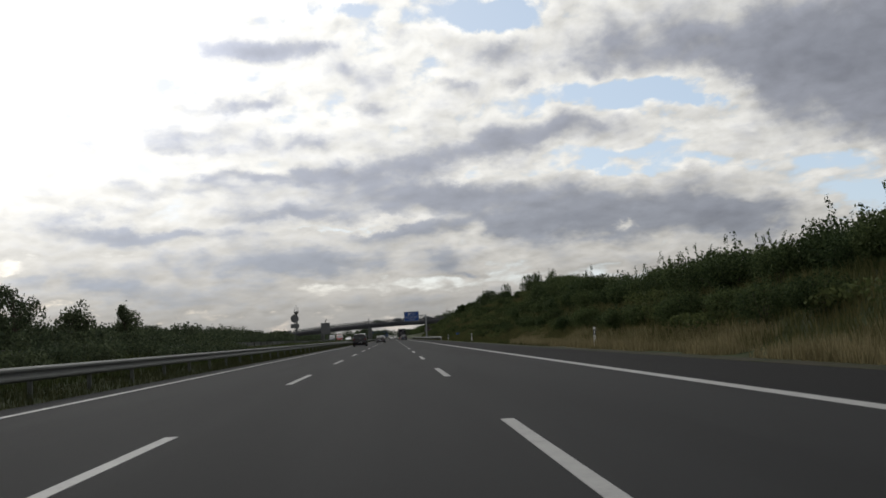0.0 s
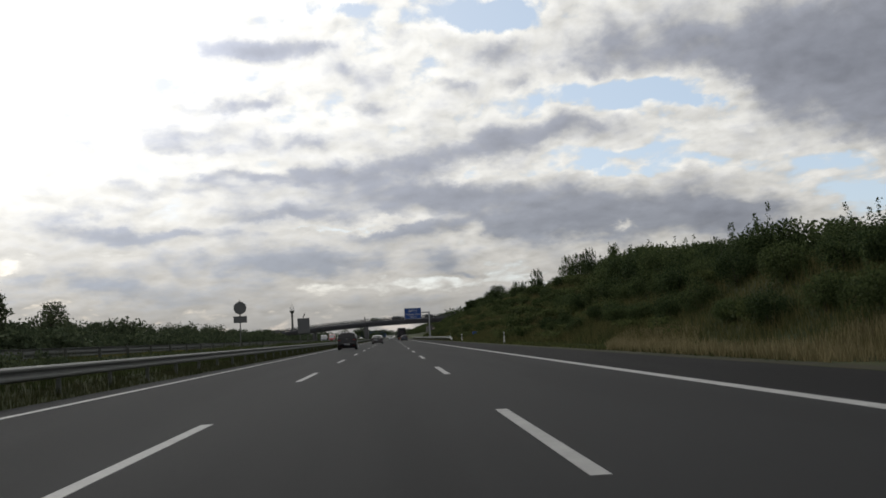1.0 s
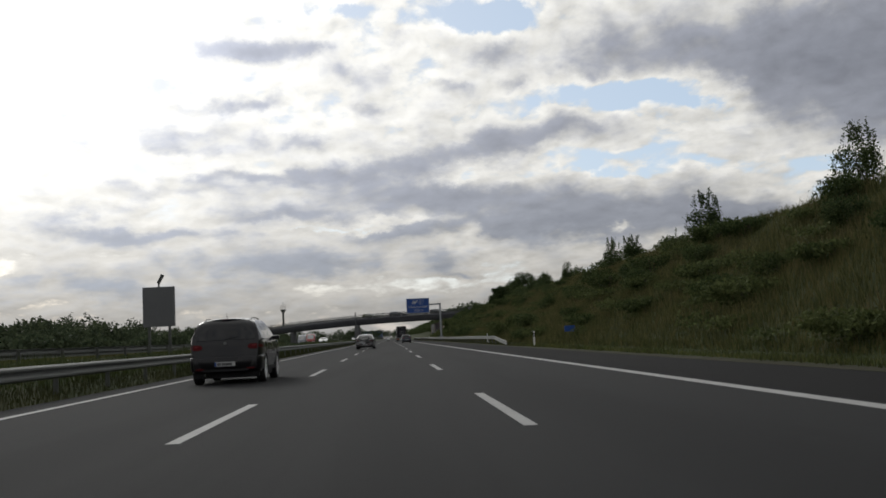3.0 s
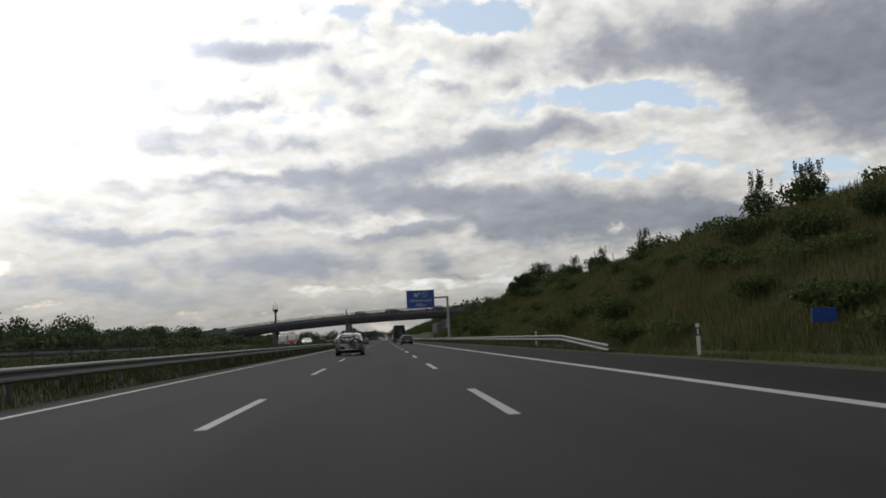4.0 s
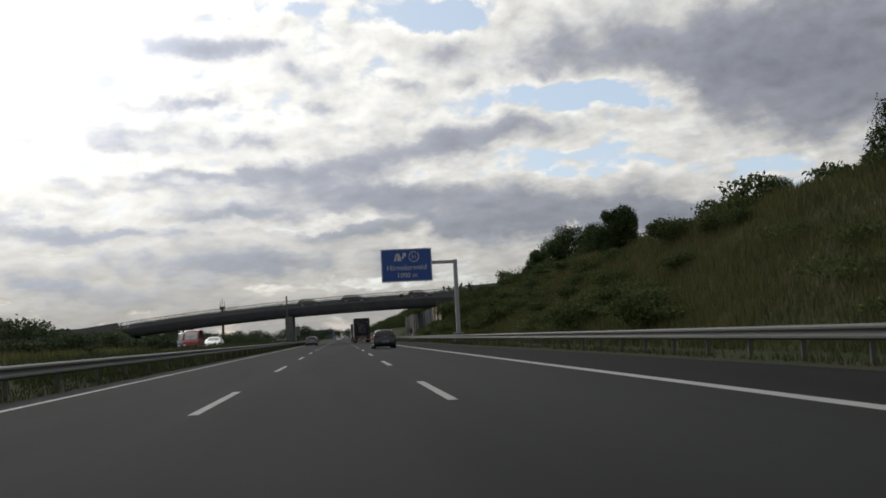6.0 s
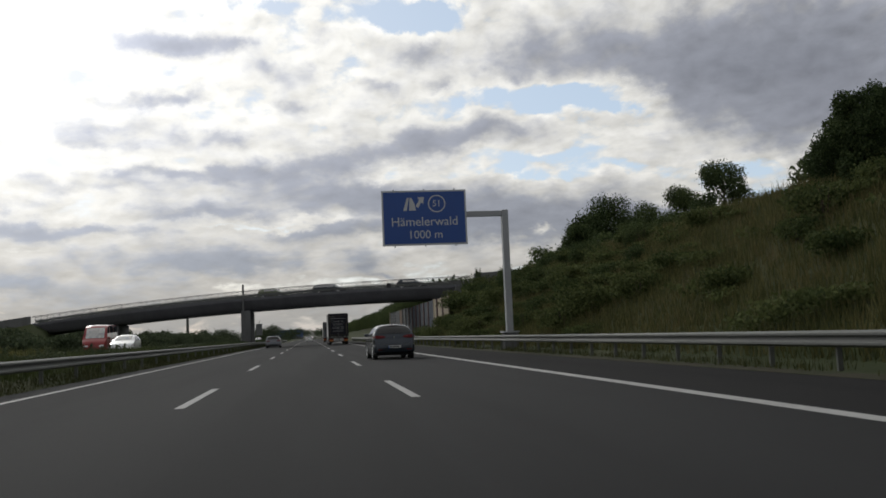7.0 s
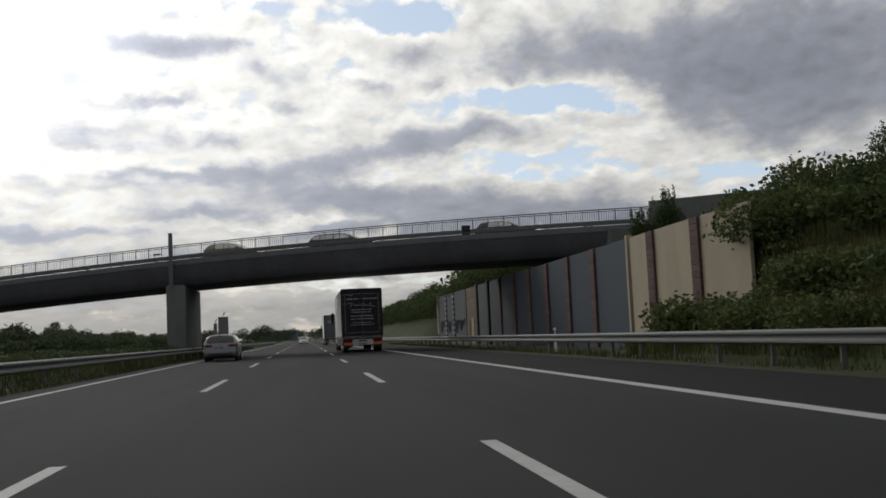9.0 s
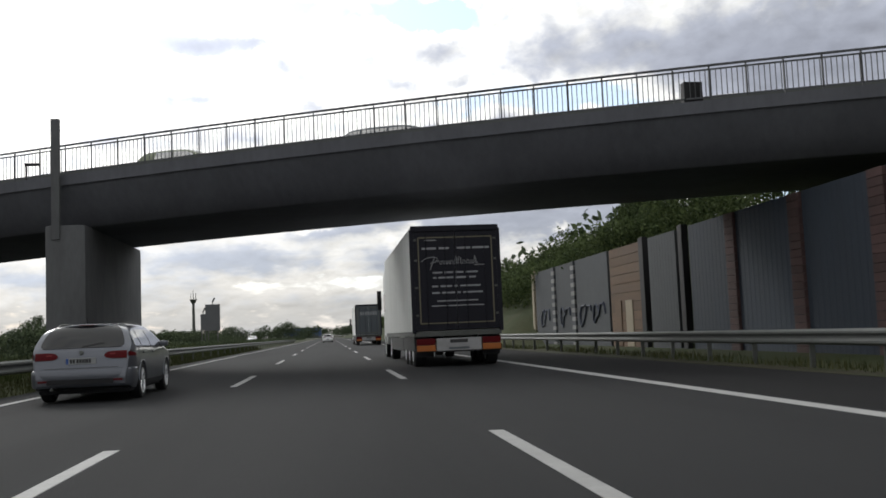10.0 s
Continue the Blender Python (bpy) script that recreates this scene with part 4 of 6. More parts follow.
def scatter():
    rng = random.Random(11)
    slope = "shrubs on the embankment"
    dense = [make_bush(20 + i, 1.9, 2.1, h, 4800, 0.085, leaf_dark, "dense dark green shrub on the embankment", slope, sp) for i, (h, sp) in enumerate(((3.0, 0.1), (3.3, 0.35), (2.6, 0.0), (3.2, 0.2)))]
    low = [make_bush(40 + i, 1.3, 1.4, h, 2200, 0.07, leaf_mid, "low green shrub among the slope grass", slope) for i, h in enumerate((1.1, 1.4, 0.9))]
    young = [make_bush(50 + i, 1.25, 1.25, h, 3400, 0.075, leaf_dark, "upright young tree-like shrub on the crest", slope, 1.4) for i, h in enumerate((3.2, 2.7))]
    hedge = [make_bush(60 + i, 1.2, 1.6, h, 2600, 0.065, leaf_hazy, "ragged green shrub in the grassy median", "shrubs in the median", 0.4) for i, h in enumerate((1.35, 1.15, 0.95))]
    back = []
    # thicket on the low bank
    y = -14.0
    while y < 112:
        for x, s in ((11.9, 0.50), (13.9, 0.66), (16.0, 0.80)):
            settle(rng.choice(dense), x + rng.uniform(-0.5, 0.5), y + rng.uniform(-1, 1), rng.uniform(0, 360), s * rng.uniform(0.85, 1.12) * float(np.interp(y, [50, 70, 112], [0.92, 0.80, 0.85])))
        for x in (18.2, 20.6):
            back.append((x + rng.uniform(-0.7, 0.7), y + rng.uniform(-1, 1), 2.1, rng.uniform(2.2, 3.2) * float(np.interp(y, [45, 65, 112], [0.85, 0.62, 0.75]))))
        y += 3.9
    # the higher bank: shrubs thinning towards the bridge
    y = 110.0
    while y < 345:
        thick = np.interp(y, [110, 150, 230, 285, 312, 345], [0.55, 0.36, 0.26, 0.34, 0.9, 0.95])
        for x in (11.6, 13.4, 15.2, 17.0, 18.8):
            if rng.random() < thick:
                proto = rng.choice(low) if x < 16 or rng.random() < 0.6 else rng.choice(dense)
                k = 0.5 if proto in dense else 1.0
                settle(proto, x + rng.uniform(-0.8, 0.8), y + rng.uniform(-1.5, 1.5), rng.uniform(0, 360), k * rng.uniform(0.7, 1.2))
        if rng.random() < 0.8:
            back.append((21.8 + rng.uniform(-1, 1.5), y + rng.uniform(-1.5, 1.5), rng.uniform(1.1, 1.8), rng.uniform(0.9, 1.9)))
        y += 4.6
    for x, y, s in ((19.3, 131, 0.75), (19.8, 137, 0.85), (20.6, 126, 0.7), (19.2, 120, 0.6), (20.0, 146, 0.75), (19.0, 163, 0.85), (20.5, 186, 0.7), (20, 191, 0.72), (20.6, 216, 0.6), (19.8, 228, 0.6), (19.6, 231, 0.5), (20.8, 245, 0.7)):
        settle(rng.choice(young), x, y, rng.uniform(0, 360), s)
    # shrubs by the wall and the bridge end
    for x, y, s in ((11.9, 340, 0.95), (12.2, 343.8, 0.85), (14.8, 341, 1.1), (15.3, 345, 1.0), (17.5, 348, 1.0), (15.5, 336, 1.2), (12.6, 335, 1.0), (18.5, 344, 1.2)):
        settle(rng.choice(low), x, y, rng.uniform(0, 360), s * 1.25)
    settle(young[1], 19.7, 366.6, 40, 0.72)
    settle(young[0], 20.9, 366.0, 130, 0.74)
    y = 392.0
    while y < 700:
        for x in (14.6, 17.6, 20.8):
            back.append((x + rng.uniform(-0.6, 0.6) + max(0, 415 - y) * 0.08, y + rng.uniform(-2, 2), 2.3, rng.uniform(2.2, 3.6)))
        y += 4.0 + (y - 392) * 0.02
    # median
    y = -12.0
    middle = []
    while y < 345:
        tall = np.interp(y, [-10, 55, 72, 95, 150, 200, 345], [0.95, 0.85, 0.45, 0.3, 0.45, 0.55, 0.5])
        if rng.random() < np.interp(y, [0, 60, 75, 140, 170], [1, 1, 0.3, 0.3, 0.75]):
            if y < 70 or y > 235:
                settle(rng.choice(hedge), -9.6 + rng.uniform(-0.5, 0.4), y, rng.uniform(0, 360), tall * rng.uniform(0.85, 1.15))
            else:
                middle.append((-9.6 + rng.uniform(-0.5, 0.4), y, 1.2, tall * rng.uniform(0.9, 1.3)))
        y += 2.9
    while y < 700:
        middle.append((-9.8 + rng.uniform(-0.5, 0.4), y, 1.4, rng.uniform(0.4, 0.8)))
        y += 3.0
    for proto in dense + low + young + hedge:
        remove_model(proto)
    thicket("shrub_belt", back, 0.115, 1450, leaf_dark, 31, "continuous dark shrubs along the top of the bank")
    tufts = [(rng.uniform(10.9, 20.5), rng.uniform(-4, 342), rng.uniform(0.7, 1.8), rng.uniform(0.35, 0.8)) for _ in range(230)]
    thicket("slope_shrubs", tufts, 0.075, 420, leaf_mid, 36, "low mixed brush covering the slope")
    thicket("median_shrubs", middle, 0.085, 800, leaf_hazy, 32, "low green shrubs along the median")
    # woods beyond the far carriageway and on the horizon
    wood = []
    y = -40.0
    while y < 900:
        for x0, h0 in ((-29, 2.2), (-36, 3.6), (-46, 4.8)):
            x = x0 + rng.uniform(-3, 3) - max(0, y - 250) * 0.03
            if not (366 < y + SKEW * x < 398 and x < -36):
                wood.append((x, y + rng.uniform(-2, 2), rng.uniform(2.2, 3.4), h0 * rng.uniform(0.75, 1.25)))
        y += 4.5 + max(0, y) * 0.012
    thicket("hedgerow", wood, 0.22, 1000, leaf_hazy, 33, "dense green hedgerow beyond the far carriageway", "hedge")
    horizon = []
    for x in np.arange(-260, 300, 7.0):
        if not -14 < x < 13:
            horizon.append((x, 1180 + rng.uniform(-70, 70), 9.0, rng.uniform(8, 15)))
    for x in np.arange(-60, 61, 8.0):
        horizon.append((x, 1480 + rng.uniform(-30, 30), 9.0, rng.uniform(9, 14)))
    for y in np.arange(430, 1150, 9.0):
        horizon.append((26 + rng.uniform(-3, 5) + (y - 430) * 0.01, y, 3.6, rng.uniform(5, 8.5)))
    thicket("far_wood", horizon, 0.55, 700, leaf_hazy, 34, "distant dark wood on the horizon", "wood")
    far = "trees behind the far carriageway"
    kinds = [make_tree(70 + i, h, s, 2600, 0.20, leaf_hazy, "round-crowned dark tree behind the motorway", far) for i, (h, s) in enumerate(((8.0, 3.6), (9.5, 4.2), (7.0, 3.4), (11, 2.6)))]
    y = 20.0
    while y < 700:
        x = -40 - rng.random() * 16 - max(0, y - 300) * 0.05
        if not (355 < y + SKEW * x < 410):
            settle(rng.choice(kinds[:3]), x, y, rng.uniform(0, 360), rng.uniform(0.5, 0.85))
        y += 11.0 + y * 0.02
    for x, y, k, s in ((-31, 86, 1, 0.72), (-28.5, 93, 0, 0.65), (-30, 78, 2, 0.75), (-29, 112, 3, 0.55)):
        settle(kinds[k], x, y, 30 * k, s)
    right = "trees on the embankment crest"
    big = [make_tree(90 + i, h, s, count, 0.09, leaf_dark, "broad dark green tree on the embankment crest", right) for i, (h, s, count) in enumerate(((9.2, 4.6, 36000), (6.5, 3.0, 12500), (6.5, 3.2, 27000)))]
    for x, y, k, s in ((35.5, 357, 0, 1.30), (41, 362, 0, 1.2), (29.5, 350, 2, 0.75), (27, 340, 2, 0.9), (19.5, 277, 2, 0.60), (21.2, 281, 2, 0.5), (24.5, 300, 1, 0.75), (27, 312, 1, 0.8), (24.5, 262, 1, 0.40), (31, 236, 1, 0.7), (28, 258, 0, 0.36), (33, 330, 0, 0.6), (17.2, 396, 1, 0.62), (18.5, 403, 1, 0.8), (20.5, 410, 1, 0.8)):
        settle(big[k], x, y, 57 * k + 13 * x, s, sink=1.1 * s)
    for proto in kinds + big:
        remove_model(proto)


scatter()


def blades(name, count, x0, x1, y0, y1, low, high, material, seed, label, width=0.012, keep=None):
    """One sheet of standing grass blades."""
    rng = np.random.default_rng(seed)
    xs, ys = x0 + (x1 - x0) * rng.random(count), y0 + (y1 - y0) * rng.random(count)
    patch = np.array([noise.noise((x * 0.5, y * 0.22, seed)) for x, y in zip(xs, ys)])
    ok = patch > -0.25 if keep is None else patch > keep
    xs, ys, patch = xs[ok], ys[ok], patch[ok]
    zs = np.array([ground_height(x, y) for x, y in zip(xs, ys)])
    tall = (low + (high - low) * rng.random(len(xs))) * (0.8 + 0.5 * patch)
    a = rng.random(len(xs)) * 6.28
    dx, dy = np.cos(a) * width, np.sin(a) * width
    lean = rng.normal(size=(len(xs), 2)) * tall[:, None] * 0.22
    v = np.empty((len(xs), 3, 3))
    v[:, 0] = np.stack([xs - dx, ys - dy, zs - 0.03], 1)
    v[:, 1] = np.stack([xs + dx, ys + dy, zs - 0.03], 1)
    v[:, 2] = np.stack([xs + lean[:, 0], ys + lean[:, 1], zs + tall], 1)
    me = bpy.data.meshes.new(name)
    n = len(xs)
    me.vertices.add(n * 3)
    me.vertices.foreach_set("co", v.ravel())
    me.loops.add(n * 3)
    me.loops.foreach_set("vertex_index", np.arange(n * 3))
    me.polygons.add(n)
    me.polygons.foreach_set("loop_start", np.arange(n) * 3)
    me.polygons.foreach_set("loop_total", np.full(n, 3))
    me.update()
    me.materials.append(material)
    return tagged(new(name, me), label, "grass", kind="stuff")


blades("dry_grass", 36000, 9.25, 11.2, -8, 84, 0.30, 0.66, grass_dry, 3, "tall straw-coloured grass along the verge", 0.014)
blades("mown_grass", 26000, 9.25, 10.9, 80, 184, 0.08, 0.24, grass_green, 10, "short yellowish grass strip beside the hard shoulder", 0.014, keep=-0.9)
blades("short_grass", 26000, 9.0, 10.8, 60, 420, 0.10, 0.30, grass_verge, 4, "short green verge grass behind the guardrail", 0.014)
blades("slope_grass", 330000, 10.4, 22.0, 20, 344, 0.28, 0.72, grass_slope, 5, "long green and yellowing grass on the slope", 0.020, keep=-0.9)
blades("slope_straw", 24000, 11.5, 21.5, 110, 344, 0.45, 0.95, grass_straw, 6, "dry stalks among the slope grass", 0.018, keep=0.10)
blades("median_grass", 120000, -11.2, -7.9, -10, 450, 0.22, 0.70, grass_median, 7, "unmown green grass in the median", 0.018, keep=-0.9)
blades("field_grass", 26000, -31.0, -25.0, 20, 345, 0.4, 1.1, grass_green, 8, "rough grass beyond the far carriageway", 0.03)
# blades coloured for the shade below the beam
blades("rail_grass", 60000, -7.9, -7.08, -10, 450, 0.10, 0.30, grass_shaded, 9, "grass growing under the median guardrail", 0.012, keep=-0.9)


# ---- vehicles ----
class Shape:
    """The skin of a car: a side profile carried across, with wheel arches, tumblehome and a crowned top. Local y runs from tail to nose."""

    def __init__(self, width, profile, belt, axles, wheel, sill=0.23, taper=0.30, tail_round=0.45):
        self.w, self.belt, self.axles, self.wheel, self.sill, self.taper, self.tail_round = width / 2, belt, axles, wheel, sill, taper, tail_round
        pts = np.array(profile, float)
        # rounded profile: corner cutting twice
        for _ in range(2):
            a, b = pts[:-1], pts[1:]
            inner = np.stack([a * 0.75 + b * 0.25, a * 0.25 + b * 0.75], 1).reshape(-1, 2)
            pts = np.concatenate([pts[:1], inner, pts[-1:]])
        self.py, self.pz = pts[:, 0], pts[:, 1]
        self.length = float(self.py[-1])
        self.height = float(self.pz.max())
        self.peak = int(self.pz.argmax())

    def top(self, y):
        return float(np.interp(y, self.py, self.pz))

    def tail_y(self, z):
        return float(np.interp(z, self.pz[:self.peak + 1], self.py[:self.peak + 1]))

    def nose_y(self, z):
        return float(np.interp(-z, -self.pz[self.peak:], self.py[self.peak:]))

    def plan(self, y):
        t = max(0.0, 1 - y / self.tail_round)
        n = max(0.0, 1 - (self.length - y) / 0.8)
        return 1 - 0.13 * t * t - 0.20 * n * n

    def half(self, y, z):
        w = self.w * self.plan(y)
        if z <= self.belt:
            t = max(0.0, (z - self.sill) / (self.belt - self.sill))
            return w * (1 - 0.075 * (1 - t) ** 2 - 0.025 * t ** 3)
        return w * 0.975 * (1 - self.taper * ((z - self.belt) / (self.height - self.belt)) ** 1.25)

    def crown(self, y):
        return 0.075 if self.top(y) > self.belt + 0.1 else 0.06

    def low(self, y):
        z = self.sill + (0.10 * max(0.0, 1 - y / 0.3)) + 0.05 * max(0.0, 1 - (self.length - y) / 0.3)
        for a in self.axles:
            r = self.wheel + 0.055
            if abs(y - a) < r:
                z = max(z, self.wheel + math.sqrt(r * r - (y - a) ** 2) - 0.01)
        return z

    def body(self):
        arc = np.concatenate([[0], np.cumsum(np.hypot(np.diff(self.py), np.diff(self.pz)))])
        ys = set(float(v) for v in np.interp(np.linspace(0, arc[-1], 64), arc, self.py))
        for a in self.axles:
            r = self.wheel + 0.055
            ys |= {a + r * math.sin(k) for k in np.linspace(-1.57, 1.57, 15)}
        ys = [v for v in sorted(ys) if 0 <= v <= self.length]
        ys = [v for i, v in enumerate(ys) if i == 0 or v - ys[i - 1] > 0.004]
        rings = []
        for y in ys:
            zt, zl, c = self.top(y), self.low(y), self.crown(y)
            zs = max(zt - c, zl + 0.02)
            side = [(self.half(y, z), z) for z in [zl + (zs - zl) * k for k in (0, 0.1, 0.25, 0.42, 0.58, 0.72, 0.85, 0.94)]]
            w = self.half(y, zs)
            over = [(w * k, zt - (zt - zs) * k ** 4) for k in (0.995, 0.93, 0.8, 0.5, 0.2)]
            right = side + over
            rings.append([(x, y, z) for x, z in right] + [(-x, y, z) for x, z in reversed(right)])
        return loft(bmesh.new(), rings)

    def side_patch(self, y0, y1, low, high, sign, lift=0.006, n=14):
        """A skin patch on a flank between two heights, given as functions of y."""
        bm = bmesh.new()
        rows = []
        for i in range(n + 1):
            y = y0 + (y1 - y0) * i / n
            a, b = low(y), max(high(y), low(y) + 0.004)
            rows.append([bm.verts.new((sign * (self.half(y, a + (b - a) * k / 4) + lift), y, a + (b - a) * k / 4)) for k in range(5)])
        for p, q in zip(rows, rows[1:]):
            for k in range(4):
                bm.faces.new((p[k], p[k + 1], q[k + 1], q[k]) if sign > 0 else (p[k], q[k], q[k + 1], p[k + 1]))
        return bm

    def end_patch(self, x0, x1, low, high, nose=False, lift=0.008, n=10, m=5):
        """A skin patch on the tail or nose, between heights given as functions of x."""
        bm = bmesh.new()
        rows = []
        for i in range(n + 1):
            x = x0 + (x1 - x0) * i / n
            row = []
            for k in range(m + 1):
                z = low(x) + (high(x) - low(x)) * k / m
                y = self.nose_y(z) if nose else self.tail_y(z)
                for _ in range(3):
                    f = min(1.0, abs(x) / max(0.05, self.half(y, self.top(y) - self.crown(y))))
                    zz = z + self.crown(y) * f ** 4
                    y = self.nose_y(zz) if nose else self.tail_y(zz)
                row.append(bm.verts.new((x, y + (lift if nose else -lift), z + lift * 0.6)))
            rows.append(row)
        for p, q in zip(rows, rows[1:]):
            for k in range(m):
                bm.faces.new((p[k], q[k], q[k + 1], p[k + 1]) if not nose else (p[k], p[k + 1], q[k + 1], q[k]))
        return bm

    def rear_glass_patch(self, z0, z1, inset=0.07, nose=False, lift=0.008, n=18, m=8):
        """Glass that fills the tail between the pillars: wide at the sill, narrow at the roof, with rounded corners."""
        bm = bmesh.new()
        grid = []
        for k in range(m + 1):
            z = z0 + (z1 - z0) * k / m
            edge = min(k, m - k) / m
            row = []
            for i in range(n + 1):
                u = -1 + 2 * i / n
                y = self.nose_y(z) if nose else self.tail_y(z)
                x = u * (self.half(y, z) - inset - 0.05 * max(0.0, 1 - edge * 6) ** 2)
                for _ in range(3):
                    f = min(1.0, abs(x) / max(0.05, self.half(y, self.top(y) - self.crown(y))))
                    zz = z + self.crown(y) * f ** 4
                    y = self.nose_y(zz) if nose else self.tail_y(zz)
                row.append(bm.verts.new((x, y + (lift if nose else -lift), z + lift * 0.6)))
            grid.append(row)
        for p, q in zip(grid, grid[1:]):
            for i in range(n):
                bm.faces.new((p[i], p[i + 1], q[i + 1], q[i]) if not nose else (p[i], q[i], q[i + 1], p[i + 1]))
        return bm

    def bumper(self, z0, z1, out=0.035):
        """A shell wrapped round the tail, with a ledge on top."""
        outline = [(-self.half(y, z1), y) for y in (0.42, 0.30, 0.20, 0.12)]
        w = self.half(0.06, z1)
        outline += [(w * u, 0.02 + 0.05 * abs(u) ** 6) for u in np.linspace(-0.98, 0.98, 15)]
        outline += [(self.half(y, z1), y) for y in (0.12, 0.20, 0.30, 0.42)]
        rings = []
        for i, (x, y) in enumerate(outline):
            nx, ny = x / self.w, -1.0 if abs(x) < 0.97 * w else -0.15
            k = math.hypot(nx ** 5, ny)
            nx, ny = nx ** 5 / k, ny / k
            g = out * min(1.0, min(i, len(outline) - 1 - i) / 3 + 0.15)
            ring = [(x - nx * 0.08, y - ny * 0.08, z0)]
            for a, z in ((0.2, z0), (0.75, z0 + 0.06), (1.0, (z0 + z1) / 2), (0.95, z1 - 0.03), (0.7, z1 - 0.004), (0.1, z1 + 0.004)):
                ring.append((x + nx * g * a, y + ny * g * a, z))
            ring.append((x - nx * 0.08, y - ny * 0.08, z1))
            rings.append(ring)
        return loft(bmesh.new(), rings)


def make_wheel_meshes(r, width, spokes=5):
    inner = 0.75
    tyre = mesh_of("tyre", lathe_x(bmesh.new(), [(-width / 2, r * (inner - 0.02)), (-width / 2, r * 0.93), (-width * 0.38, r), (width * 0.38, r), (width / 2, r * 0.93), (width / 2, r * (inner - 0.02))], 36), tyre_rubber, True)
    rim = bmesh.new()
    lathe_x(rim, [(-width * 0.46, r * (inner - 0.05)), (-width * 0.46, r * inner), (width * 0.46, r * inner), (width * 0.49, r * (inner - 0.03)), (width * 0.32, r * (inner - 0.07))], 36)
    lathe_x(rim, [(width * 0.10, 0.0), (width * 0.10, r * 0.15), (width * 0.38, r * 0.13), (width * 0.40, 0.0)], 16)
    for i in range(spokes):
        for d in (-0.5, 0.5):
            a = 2 * math.pi * (i + d * 0.44) / spokes
            tube(rim, (width * 0.32, math.cos(a) * r * 0.1, math.sin(a) * r * 0.1), (width * 0.42, math.cos(a) * r * (inner - 0.03), math.sin(a) * r * (inner - 0.03)), r * 0.058, r * 0.046, 6)
    rim = mesh_of("rim", rim, rim_metal, True)
    back = mesh_of("hub_backing", lathe_x(bmesh.new(), [(0.0, 0.0), (0.0, r * (inner - 0.03)), (width * 0.06, r * (inner - 0.03)), (width * 0.06, 0.0)], 20), black_plastic)
    return tyre, rim, back


WHEELS = {}


def add_wheels(car, shape, track, spokes=5):
    key = (shape.wheel, spokes)
    if key not in WHEELS:
        WHEELS[key] = make_wheel_meshes(shape.wheel, 0.215, spokes)
    tyre, rim, back = WHEELS[key]
    for y in shape.axles:
        for sign in (-1, 1):
            m = pose(sign * track, y, shape.wheel, 0, 0, 0 if sign > 0 else 180)
            w = part("wheel", tyre, None, car, "black tyre on an alloy rim", at=m)
            part("rim", rim, None, w)
            part("hub_backing", back, None, w)


def plate(car, y, z, tilt=0.0, width=0.52, face=plate_white):
    p = part("number_plate", boxed(-width / 2, width / 2, -0.006, 0.006, -0.056, 0.056, bevel=0.004), face, car, "white number plate", at=pose(0, y, z, tilt))
    part("plate_strip", boxed(-width / 2 + 0.004, -width / 2 + 0.045, -0.0085, -0.005, -0.05, 0.05), sign_blue, p)
    x = -width / 2 + 0.07
    for w in (0.05, 0.045, 0.0, 0.05, 0.05, 0.04, 0.03, 0.045, 0.045):
        if w:
            part("plate_bar", boxed(x, x + w * 0.78, -0.0085, -0.005, -0.036, 0.036), plate_ink, p)
        x += max(w, 0.018)


